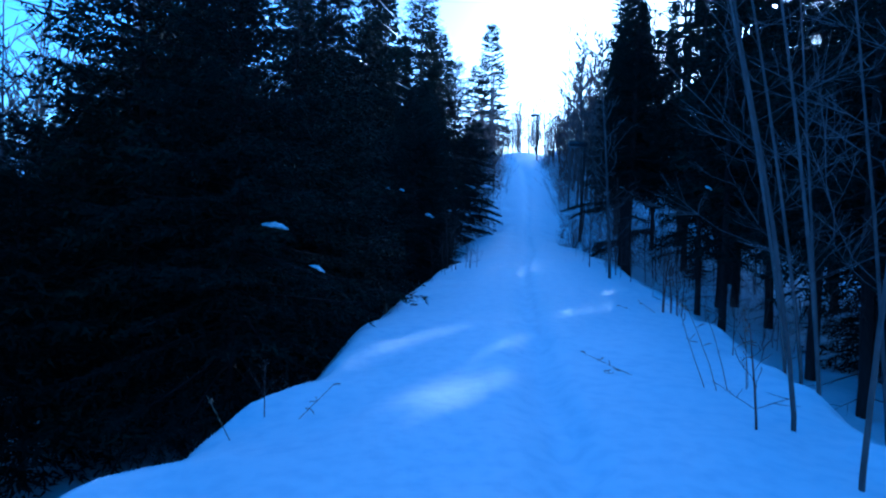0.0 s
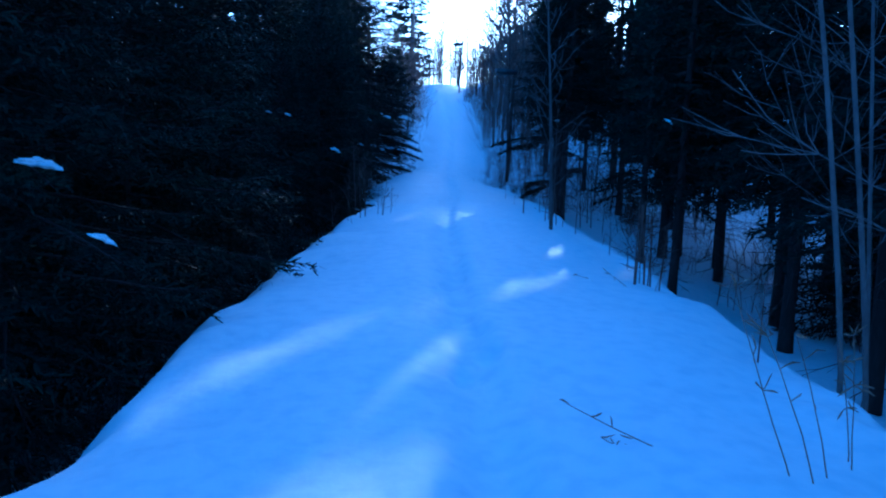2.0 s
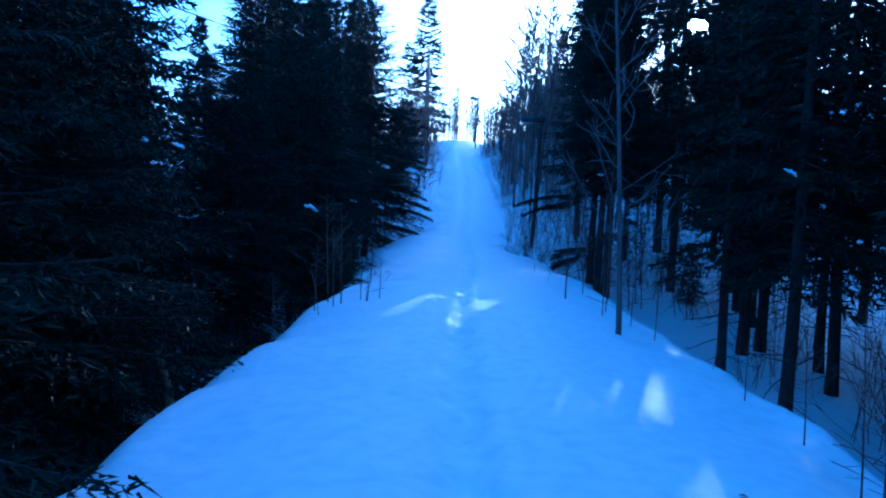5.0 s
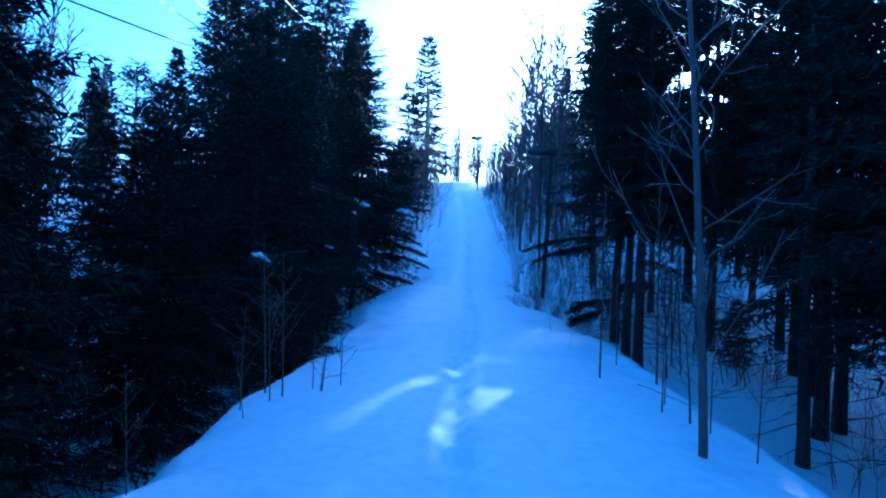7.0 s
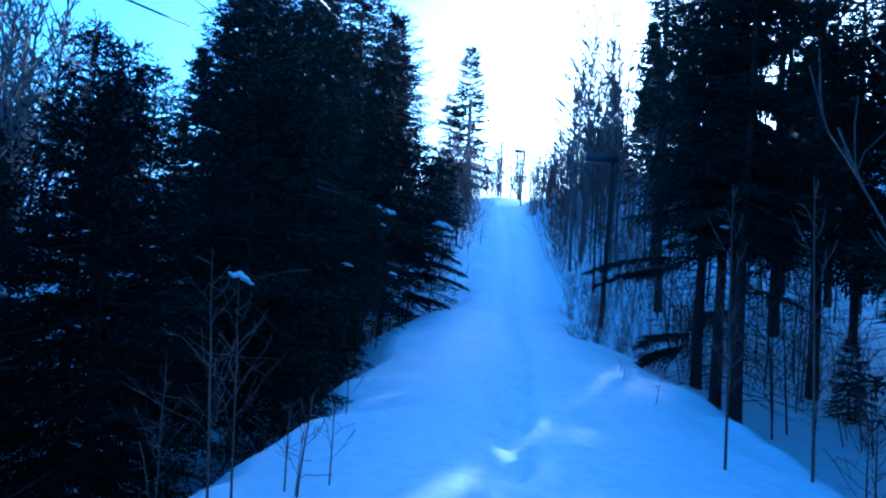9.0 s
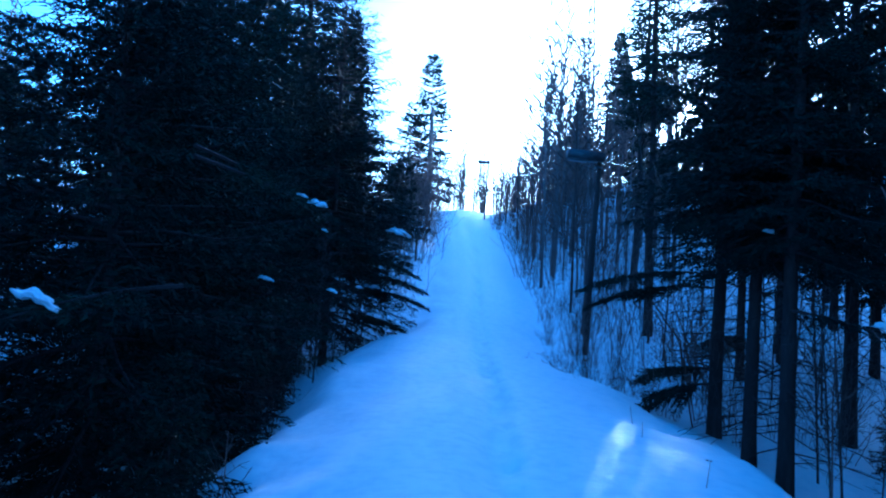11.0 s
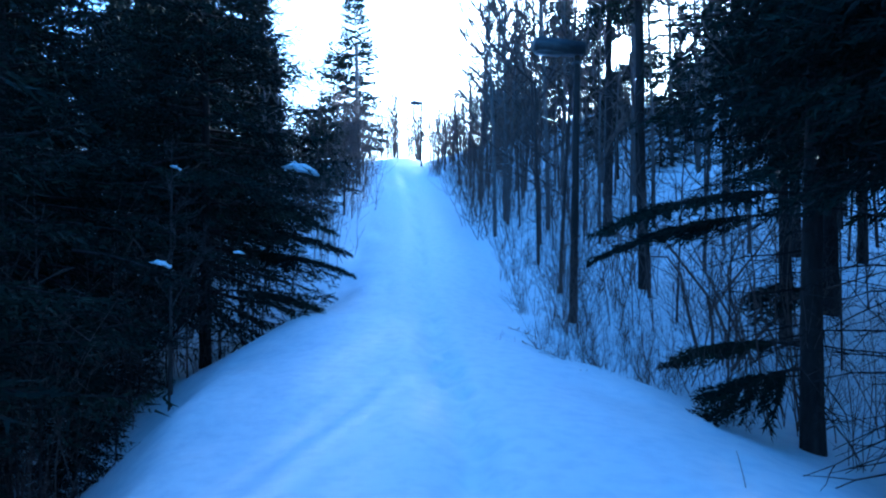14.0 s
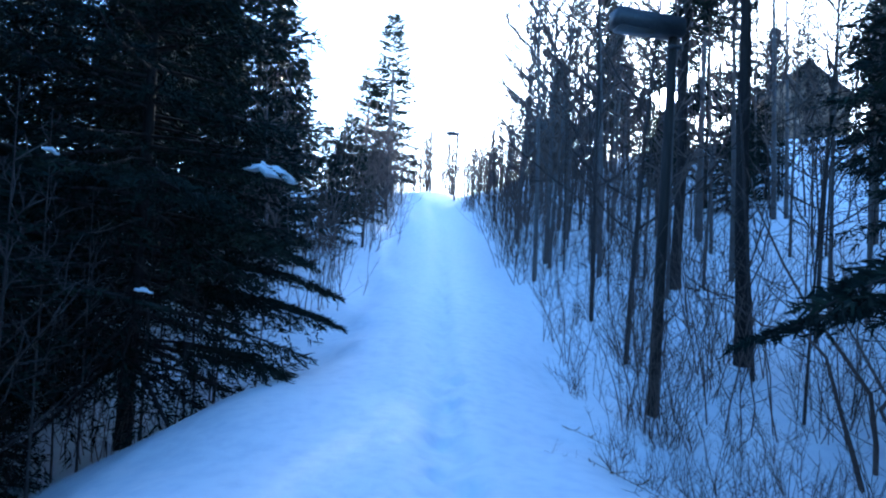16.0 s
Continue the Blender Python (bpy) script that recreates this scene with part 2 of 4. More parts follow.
def spread(core_a, core_b, step, far, grow=1.13):
    up, s = [core_b], step
    while up[-1] < far:
        s = min(s * grow, 400)
        up.append(up[-1] + s)
    down, s = [core_a], step
    while down[-1] > -far:
        s = min(s * grow, 400)
        down.append(down[-1] - s)
    return np.array(down[:0:-1] + list(np.arange(core_a, core_b, step)) + up)


gx, gy = spread(-3.0, 6.6, 0.08, 2500), spread(0.0, 34.0, 0.11, 2500)
gz = height(gx[:, None], gy[None, :])
gz = footprints(gx, gy, gz)
nx, ny = len(gx), len(gy)
gv = np.stack([np.repeat(gx, ny), np.tile(gy, nx), gz.ravel()], 1)
gi = (np.arange(nx - 1)[:, None] * ny + np.arange(ny - 1)[None, :]).ravel()
gf = np.stack([gi, gi + ny, gi + ny + 1, gi + 1], 1)
gshape = Shape()
gshape.v, gshape.f, gshape.n = [gv], gf.tolist(), len(gv)
ground = new("ground", gshape.mesh("ground", SNOW))
tagged(ground, "deep white snow over a raised trail and forest floor", "snow", kind="structure")

bm = bmesh.new()
bmesh.ops.create_icosphere(bm, subdivisions=3, radius=32)
sm = bpy.data.meshes.new("sun_disc")
bm.to_mesh(sm)
bm.free()
sm.materials.append(SUNFACE)
sd = new("sun_disc", sm)
sd.location = DISC_DIR * 2000
tagged(sd, "low winter sun glaring through bare treetops", "sun", kind="structure")


# ---- trees ----
def branch_path(start, direction, length, rnd, n=6, lift=0.0, wobble=0.06):
    p, d = np.array(start, float), np.array(direction, float)
    d /= np.linalg.norm(d)
    pts, step = [p.copy()], length / (n - 1)
    for _ in range(n - 1):
        d = d + np.array([rnd.gauss(0, wobble), rnd.gauss(0, wobble), rnd.gauss(0, wobble) + lift / n])
        d /= np.linalg.norm(d)
        p = p + d * step
        pts.append(p.copy())
    return np.array(pts)


def aim(az, up):
    return np.array([math.cos(az) * math.cos(up), math.sin(az) * math.cos(up), math.sin(up)])


def needle_twigs(a, b, rnd_np, spacing, size, width):
    """Loose needle tufts along the segments a to b (n x 3 each), as thin triangles on both sides."""
    ln = np.linalg.norm(b - a, axis=1)
    count = np.maximum(2, (ln / spacing).astype(int))
    idx = np.repeat(np.arange(len(a)), count)
    first = np.cumsum(count) - count
    f = (np.arange(len(idx)) - first[idx] + rnd_np.random(len(idx))) / count[idx]
    d = (b - a) / (ln[:, None] + 1e-9)
    p = a[idx] + (b - a)[idx] * f[:, None]
    d = d[idx]
    side = np.cross(d, np.array([0, 0, 1.0]))
    side /= np.linalg.norm(side, axis=1)[:, None] + 1e-9
    up = np.cross(side, d)
    ang = rnd_np.random(len(idx)) * 2 * math.pi
    out = np.cos(ang)[:, None] * side + 0.75 * np.sin(ang)[:, None] * up
    tip = d * 0.75 + out * 0.7
    tip /= np.linalg.norm(tip, axis=1)[:, None]
    s = size * (0.65 + 0.7 * rnd_np.random(len(idx)))[:, None]
    cross = np.cross(tip, rnd_np.normal(size=(len(idx), 3)))
    cross /= np.linalg.norm(cross, axis=1)[:, None] + 1e-9
    w = width * 0.5
    return np.stack([p - cross * w, p + cross * w, p + tip * s], 1)


def spruce_meshes(seed, tall, radius, clear, whorl, per, spacing, size, width, side_step, dead=0, droop=0.35, thin=0.0, taper=0.75):
    rnd, rn = random.Random(seed), np.random.default_rng(seed)
    trunk = Shape()
    tr = 0.0078 * tall + 0.02
    zs = np.linspace(-0.5, tall, 12)
    lean = rnd.uniform(-0.012, 0.012), rnd.uniform(-0.012, 0.012)
    axis = np.stack([lean[0] * zs + 0.02 * np.sin(zs * 1.1 + seed), lean[1] * zs + 0.02 * np.cos(zs * 0.9 + seed), zs], 1)
    trunk.tube(axis, np.clip(tr * (1 - zs / (tall * 1.01)) ** 0.8, 0.008, None) * np.where(zs < 0.1, 1.25, 1), 8)
    wood, segs_a, segs_b = Shape(), [], []
    z = clear
    while z < tall - 0.12:
        rel = (z - clear * 0.3) / (tall - clear * 0.3)
        reach = radius * (1 - rel) ** taper * (0.75 + 0.25 * min(1, (z - clear) / 1.2 + 0.35)) + 0.10
        turn0 = rnd.uniform(0, 6.28)
        for k in range(per):
            if rnd.random() < thin:
                continue
            az = turn0 + k * 6.283 / per + rnd.uniform(-0.35, 0.35)
            ln = reach * rnd.uniform(0.6, 1.12)
            up = 0.5 * rel - droop * (1 - rel) * 0.8 + rnd.uniform(-0.15, 0.12)
            cx, cy = np.interp(z, zs, axis[:, 0]), np.interp(z, zs, axis[:, 1])
            pts = branch_path((cx, cy, z + rnd.uniform(-0.1, 0.1)), aim(az, up), ln, rnd, 6, -0.35 * (1 - rel) * droop / 0.35, 0.05)
            pts[-1, 2] += 0.06 * ln
            pts[-2, 2] += 0.02 * ln
            wood.tube(pts[[0, 5]] if side_step > 0.18 else pts[[0, 2, 5]] if side_step > 0.12 else pts, np.linspace(0.008 + 0.011 * ln, 0.003, 2 if side_step > 0.18 else 3 if side_step > 0.12 else 6), 3, False)
            # side twigs in the branch's own plane, hanging a little
            m = max(3, int(ln * 0.92 / side_step))
            f = 0.12 + 0.88 * (np.arange(m) + rn.random(m)) / m
            px = np.stack([np.interp(f, np.linspace(0, 1, 6), pts[:, i]) for i in range(3)], 1)
            d = pts[-1] - pts[0]
            d /= np.linalg.norm(d)
            sd_ = np.cross(d, (0, 0, 1))
            sd_ /= np.linalg.norm(sd_) + 1e-9
            for sgn in (-1, 1):
                tl = np.clip((1 - f) * ln * 0.62 + 0.10, 0.10, 0.62) * (0.6 + 0.7 * rn.random(m))
                dirs = d * (0.62 + 0.2 * rn.random(m))[:, None] + sgn * sd_ * (0.75) + np.array([0, 0, -1]) * (0.12 + 0.45 * rn.random(m) * droop / 0.35)[:, None]
                dirs /= np.linalg.norm(dirs, axis=1)[:, None]
                segs_a.append(px)
                segs_b.append(px + dirs * tl[:, None])
            segs_a.append(pts[2:-1])
            segs_b.append(pts[3:])
        z += whorl * rnd.uniform(0.8, 1.2) * (1.15 - 0.5 * rel)
    a, b = np.concatenate(segs_a), np.concatenate(segs_b)
    crown = Shape()
    crown.tris(needle_twigs(a, b, rn, spacing, size, width))
    for _ in range(dead):
        zz, az = rnd.uniform(0.25, max(clear + 0.8, 1.0)), rnd.uniform(0, 6.28)
        ln = rnd.uniform(0.4, 1.5)
        pts = branch_path((0, 0, zz), aim(az, rnd.uniform(-0.45, 0.1)), ln, rnd, 5, -0.15, 0.1)
        wood.tube(pts, np.linspace(0.011, 0.003, 5), 3, False)
        for _ in range(2):
            i = rnd.randrange(1, 4)
            wood.tube(branch_path(pts[i], aim(az + rnd.choice((-0.8, 0.8)), rnd.uniform(-0.6, 0.1)), ln * 0.4, rnd, 4, -0.1, 0.1), np.linspace(0.005, 0.002, 4), 3, False)
    return trunk, wood, crown


def spruce_kind(label, **how):
    trunk, wood, crown = spruce_meshes(**how)
    root = new("spruce_tree")
    part("trunk", trunk, BARK, root)
    tagged(part("branchwork", wood, BARK, root), kind="stuff")
    part("crown", crown, NEEDLES, root, "drooping dark green needle sprays", False)
    return tagged(root, label, "spruce tree", "spruces beside the trail")


def stand(ob, x, y, turn=0.0, size=1.0, sink=0.0, lean=(0.0, 0.0)):
    """Sets a thing on the snow."""
    ob.matrix_basis = pose(x, y, ground_at(x, y) - sink, lean[0], lean[1], turn) @ Matrix.Diagonal((size, size, size, 1))
    return ob


def again(ob, x, y, turn, size=1.0, sink=0.0, lean=(0.0, 0.0)):
    c = copy_thing(ob, Matrix.Identity(4))
    return stand(c, x, y, turn, size, sink, lean)


DENSE = dict(whorl=0.21, per=8, spacing=0.046, size=0.1, width=0.022, side_step=0.10)
MIDDLE = dict(whorl=0.30, per=8, spacing=0.07, size=0.17, width=0.045, side_step=0.15)
COARSE = dict(whorl=0.42, per=8, spacing=0.19, size=0.38, width=0.15, side_step=0.26)
ROOMY = "tall dark green spruce with bare grey lower trunk in snow"
LOW = "dense dark green spruce with branches sweeping to the snow"
low_a = spruce_kind(LOW, seed=11, tall=6.2, radius=2.3, clear=0.55, **DENSE, dead=6, thin=0.1)
low_b = spruce_kind(LOW, seed=12, tall=5.2, radius=1.9, clear=0.25, **DENSE, dead=3)
low_d = spruce_kind(LOW, seed=31, tall=8.0, radius=2.3, clear=1.5, **DENSE, dead=22, thin=0.1)
low_c = spruce_kind(LOW, seed=13, tall=7.8, radius=2.5, clear=0.9, **DENSE, dead=12, thin=0.12)
full_a = spruce_kind("tall dense dark green spruce standing in the snow", seed=14, tall=10.5, radius=2.6, clear=0.6, **MIDDLE, dead=16)
full_b = spruce_kind("tall dense dark green spruce standing in the snow", seed=15, tall=12.5, radius=2.8, clear=0.9, **MIDDLE, dead=18)
tall_a = spruce_kind(ROOMY, seed=16, tall=13.0, radius=2.2, clear=2.8, **MIDDLE, dead=26, thin=0.38)
tall_b = spruce_kind(ROOMY, seed=17, tall=11.0, radius=2.0, clear=2.4, **MIDDLE, dead=24, thin=0.4)
tall_c = spruce_kind(ROOMY, seed=18, tall=15.0, radius=2.4, clear=3.4, **MIDDLE, dead=30, thin=0.4)
near_a = spruce_kind(ROOMY, seed=22, tall=10.5, radius=1.95, clear=2.9, **DENSE, dead=34, thin=0.15)
young = spruce_kind("dense young spruce standing in the snow among trunks", seed=23, tall=5.2, radius=1.9, clear=0.3, whorl=0.32, per=8, spacing=0.085, size=0.18, width=0.055, side_step=0.16)
back_a = spruce_kind("distant tall spruce with thin ragged top", seed=19, tall=14.0, radius=2.7, clear=2.2, **COARSE, thin=0.3)
back_b = spruce_kind("distant tall spruce with thin ragged top", seed=20, tall=16.0, radius=3.0, clear=4.0, **COARSE, thin=0.35)

used = set()


def plant(kind, x, y, turn=None, size=1.0, sink=0.05):
    turn = _r.uniform(0, 360) if turn is None else turn
    if kind in used:
        return again(kind, x, y, turn, size, sink)
    used.add(kind)
    return stand(kind, x, y, turn, size, sink)


# spruces walling the trail on its downhill side, and the young ones whose boughs reach over the snow
for kind, x, y, s in (
        (full_a, -6.2, 4.0, 0.8), (full_b, -2.9, 16.4, 0.9), (full_a, -3.9, 19.4, 0.8), (full_b, -5.6, 15.8, 1.0), (low_c, -2.75, 9.2, 0.95), (full_a, -4.4, 10.2, 0.95), (low_a, -2.45, 11.6, 1.1), (low_c, -2.3, 13.6, 0.9), (low_c, -2.3, 15.2, 0.8), (low_a, -3.1, 17.9, 0.85), (full_b, -4.5, 14.2, 0.85),
        (low_b, -1.7, 20.3, 0.98), (low_a, -1.0, 23.1, 1.1), (low_c, -0.95, 25.6, 0.95), (low_d, -1.0, 28.3, 1.0), (low_c, 0.45, 31.7, 1.12), (low_c, -2.6, 21.6, 0.75), (low_c, -3.2, 18.6, 0.7),
        (low_b, -1.5, 33.6, 1.1), (low_c, -0.9, 36.4, 1.0), (low_c, -3.6, 26.2, 0.85), (full_a, -3.1, 29.6, 0.95), (full_b, -3.6, 34.0, 1.0), (full_a, -2.6, 31.0, 0.8),
        (full_b, -1.6, 40.2, 1.12), (full_a, -3.6, 37.4, 0.9), (full_a, -0.4, 45.0, 1.0), (full_b, -6.5, 8.4, 0.7), (young, -5.6, 18.0, 0.8), (young, -6.2, 21.5, 0.9), (young, -5.4, 24.4, 0.9), (young, -7.6, 16.0, 0.7), (young, -8.2, 19.0, 0.8),
        (young, -9.4, 23.5, 0.7), (young, 0.6, 41.5, 0.8), (young, 1.6, 47.0, 0.8), (young, 2.4, 53.0, 0.9), (young, 2.0, 58.0, 0.8), (young, -7.0, 12.4, 0.8), (young, -9.6, 14.6, 0.8), (young, 3.6, 63.0, 0.7)):
    plant(kind, x, y, size=s)
lone = spruce_kind("lone ragged spruce rising above the hilltop against the sky", seed=21, tall=14.3, radius=2.75, taper=0.5, clear=1.6, whorl=0.62, per=7, spacing=0.1, size=0.3, width=0.11, side_step=0.2, thin=0.3, droop=0.2)
side_spruce = spruce_kind("shorter ragged spruce close beside the lone hilltop spruce", seed=27, tall=9.6, radius=2.1, taper=0.55, clear=1.0, whorl=0.6, per=7, spacing=0.1, size=0.3, width=0.11, side_step=0.2, thin=0.35, droop=0.2)
plant(side_spruce, 3.2, 77.0, 80)
plant(lone, 5.0, 78.0, 40)
for x, y, s in ((-7.5, 40, 0.5), (-9.5, 31, 0.35), (-5, 52, 0.95), (-1.5, 60, 0.75), (-9, 62, 0.7), (-13, 46, 0.45), (-6, 72, 0.7), (-9.0, 5.5, 0.7), (-8, 34, 0.4), (-10, 38, 0.4), (-4, 47, 0.9), (-3.5, 54, 0.8), (-12, 36, 0.4), (-16, 42, 0.4), (-17, 33, 0.4), (-20, 27, 0.4), (-18, 20, 0.45), (-19, 14, 0.45), (-1, 68, 0.6), (-16, 55, 0.5), (-7.5, 3, 0.75), (-9, -2, 0.7), (-6, -4, 0.8), (-12, 5, 0.7)):
    plant(back_a if _r.random() < 0.5 else back_b, x, y, size=s)

# tall spruces on the uphill side
for kind, x, y, s in (
        (near_a, 6.35, 24.0, 1.0), (near_a, 6.5, 25.0, 0.95), (near_a, 6.75, 26.5, 1.05), (near_a, 8.9, 29.9, 0.9), (tall_c, 8.6, 21.6, 0.9), (tall_b, 9.1, 19.4, 1.1), (tall_a, 9.3, 22.1, 1.0),
        (tall_c, 10.2, 24.2, 0.95), (tall_b, 7.0, 17.4, 1.0), (tall_a, 7.4, 13.8, 0.95), (tall_b, 6.6, 10.8, 1.0), (tall_c, 8.6, 16.0, 0.9), (tall_c, 8.2, 9.0, 0.85), (tall_a, 10.4, 13.0, 1.0), (tall_a, 6.6, 6.6, 0.9),
        (tall_b, 8.8, 5.2, 1.0), (tall_c, 11.6, 18.8, 0.9), (tall_b, 12.4, 22.0, 1.2), (tall_a, 11.4, 27.6, 1.0), (tall_b, 7.4, 20.2, 0.9), (tall_a, 12.6, 9.8, 1.0), (tall_b, 13.0, 15.6, 1.1), (tall_a, 14.2, 25.6, 1.0),
        (tall_c, 9.4, 27.2, 0.9), (tall_a, 10.6, 25.6, 1.0), (tall_c, 10.4, 30.8, 1.0), (tall_c, 12.4, 34.4, 0.9), (tall_a, 13.6, 29.0, 1.05), (tall_c, 8.0, 11.8, 0.95), (full_a, 9.6, 14.6, 0.85), (full_b, 8.4, 7.2, 0.75), (tall_b, 10.8, 17.2, 1.1), (full_a, 14.6, 20.0, 0.9), (full_b, 14.2, 12.4, 0.9), (tall_c, 15.4, 17.0, 1.0),
        (tall_b, 9.8, 20.8, 1.0), (full_a, 11.0, 15.2, 0.85), (full_b, 10.6, 10.4, 0.8), (tall_a, 12.2, 30.4, 0.9)):
    plant(kind, x, y, size=s)
for k in range(24):
    y = _r.uniform(0, 34)
    x = _r.uniform(15, 32) + 0.15 * y
    plant(back_a if k % 2 else back_b, x, y, size=_r.uniform(0.75, 1.0))
# forest on the slope that stands before the low sun
for k in range(12):
    y = _r.uniform(56, 88)
    x = float(along(EDGE_R, y)) + 6.5 + 26 * _r.random()
    plant((tall_a, back_b, back_a, back_b, tall_c, back_a)[k % 6], x, y, size=_r.uniform(0.6, 0.9))
# young spruces scattered on the slope
for x, y, k in ((17.6, 47.6, 0.7), (15.4, 46.4, 0.75), (18.6, 50.6, 0.7), (19.8, 53.0, 0.7)):
    plant(young, x, y, size=k)
high_a = spruce_kind("tall spruce with a bare lower trunk on the snowy slope", seed=23, tall=15.5, radius=1.8, clear=6.8, **MIDDLE, thin=0.35, dead=8)
for x, y, k in ((8.1, 32.8, 0.8), (9.6, 38.0, 0.85)):
    plant(high_a, x, y, size=k)
# thickets of young spruces towards the hilltop
for x, y, k in ((16.2, 70.0, 0.9), (15.0, 68.0, 0.9), (17.4, 71.6, 0.9), (14.2, 66.4, 0.8), (16.6, 64.4, 0.8), (15.4, 74.0, 0.9), (17.8, 75.4, 0.9)):
    plant(young, x, y, size=k)
plant(tall_a, 13.4, 33.6, size=0.9)
plant(tall_c, 14.8, 36.0, size=0.8)
# Spruces added across the sun's way to keep the upper trail shaded
plant(tall_b, 13.4, 46.0, size=0.75)
plant(tall_a, 15.2, 47.5, size=0.7)
plant(tall_b, 12.0, 44.4, size=0.6)
for x, y, k in ((17.0, 55.4, 0.6), (18.4, 57.6, 0.65), (19.6, 60.6, 0.7), (20.8, 62.8, 0.75), (16.0, 53.0, 0.55)):
    plant(young, x, y, size=k)
plant(tall_b, 16.0, 40.3, size=0.9)
plant(tall_b, 22.3, 57.3, size=0.55)
# undergrowth of young spruces below the trail
for x, y, k in ((-5.8, 11.2, 1.0), (-6.6, 13.4, 1.0), (-7.8, 15.4, 1.0), (-5.4, 9.0, 0.8), (-8.8, 12.4, 1.0), (-10.2, 17.2, 1.1), (-9.0, 20.4, 1.0), (-11.4, 14.2, 1.1), (-12.0, 21.0, 1.1), (-7.4, 25.4, 1.0), (-13.0, 17.6, 1.1), (-8.6, 28.0, 1.0), (-11.0, 24.6, 1.1), (-14.5, 13.0, 1.1), (-6.4, 16.4, 0.9), (-6.0, 6.6, 0.8), (0.1, 21.7, 0.3), (0.0, 27.3, 0.3), (-0.5, 26.0, 0.4), (-0.4, 29.4, 0.32), (-1.0, 27.4, 0.35), (-0.2, 30.4, 0.25)):
    plant(young, x, y, size=k)
plant(young, 9.4, 26.0, size=0.3)
# Unseen spruces around and behind the start, added to cut the skylight
for x, y, s in ((9, -3, 0.8), (13, -5, 0.9), (6.5, -6, 0.8), (13, 2, 0.9), (17, -1, 0.9), (5.5, -10, 0.85), (8.5, -13, 0.9), (11, -9, 0.8), (5, -16, 0.8), (8, -19, 0.9), (4.5, -23, 0.8), (-5, -8, 0.8), (-8, -11, 0.9), (-5.5, -14, 0.85), (-9, -17, 0.9), (-5, -20, 0.8), (-8, -24, 0.9), (-12, -8, 0.9), (14, -14, 0.9), (1, -34, 0.9), (-3, -30, 0.9), (5, -31, 0.9), (-11, -1, 0.85), (-14, 1, 0.8)):
    plant(back_b if x > 0 else back_a, x, y, size=s)


# ---- leafless trees, saplings and shrubs ----
def bare_meshes(seed, tall, r, limbs, up, limb_len, first, bend=(0.0, 0.0), sub=4, wobble=0.03, sides=7, fine=2, stout=1.0):
    """A trunk whose top is shifted sideways by bend, with limbs and twigs."""
    rnd = random.Random(seed)
    trunk, limb_shapes = Shape(), []
    zs = np.linspace(-0.35, tall, 14)
    f = np.clip(zs / tall, 0, 1)
    wob = np.cumsum(np.array([[rnd.gauss(0, wobble), rnd.gauss(0, wobble)] for _ in zs]), axis=0) * tall / 14
    wob -= wob[1]
    axis = np.stack([bend[0] * f ** 1.25 + wob[:, 0] * f, bend[1] * f ** 1.25 + wob[:, 1] * f, zs], 1)
    trunk.tube(axis, r * (1 - f) ** 0.85 + 0.003, sides)
    for k in range(limbs):
        g = first + (0.97 - first) * (k + rnd.random()) / limbs
        p = np.array([np.interp(g, f, axis[:, i]) for i in range(3)])
        az = k * 2.4 + rnd.uniform(-0.5, 0.5)
        ln = limb_len * (1.15 - g) * rnd.uniform(0.6, 1.2)
        pts = branch_path(p, aim(az, up + rnd.uniform(-0.25, 0.25)), ln, rnd, 6, 0.35, 0.09 if stout >= 1 else 0.15)
        wood = Shape()
        limb_shapes.append(wood)
        wood.tube(pts, stout * np.linspace(min(0.5 * r, 0.0085 * ln + 0.003 + 0.0012 * tall), 0.004 + 0.0009 * tall, 6), 4 if stout < 1 else 3, False)
        for j in range(sub):
            i = rnd.randrange(1, 5)
            q = branch_path(pts[i], pts[i + 1] - pts[i] + np.array([rnd.gauss(0, 0.16) * ln, rnd.gauss(0, 0.16) * ln, rnd.gauss(0.02, 0.1) * ln]), ln * rnd.uniform(0.25, 0.5), rnd, 5, 0.2, 0.1)
            wood.tube(q, stout * np.linspace(0.004 + 0.001 * tall, 0.002 + 0.0008 * tall, 5), 3, False)
            if tall > 3:
                for _ in range(fine):
                    w = branch_path(q[rnd.randrange(1, 4)], q[-1] - q[0] + np.array([rnd.gauss(0, 0.2), rnd.gauss(0, 0.2), rnd.gauss(0, 0.15)]) * ln * 0.4, ln * rnd.uniform(0.12, 0.25), rnd, 4, 0.1, 0.1)
                    wood.tube(w, stout * np.linspace(0.003 + 0.0008 * tall, 0.0015 + 0.0007 * tall, 4), 3, False)
    return trunk, limb_shapes


def bare_tree(name, label, category, group, mat=GREYBARK, twig=GREYBARK, joined=False, **how):
    trunk, limb_shapes = bare_meshes(**how, stout=0.85 if joined and name == "bare_tree" else 0.3 if name == "slim_tree" else 0.5 if name == "young_tree" else 0.6 if name == "sapling" else 1.8 if name == "hilltop_tree" else 1.5 if name == "slender_tree" else 1.1)
    root = new(name)
    part("trunk", trunk, mat, root)
    if joined:
        crown = Shape()
        for one in limb_shapes:
            crown.add(np.concatenate(one.v), one.f)
        tagged(part("crown", crown, twig, root, "open crown of thin leafless branches"), kind="stuff")
    else:
        for one in limb_shapes:
            part("limb", one, twig, root)
    return tagged(root, label, category, group)


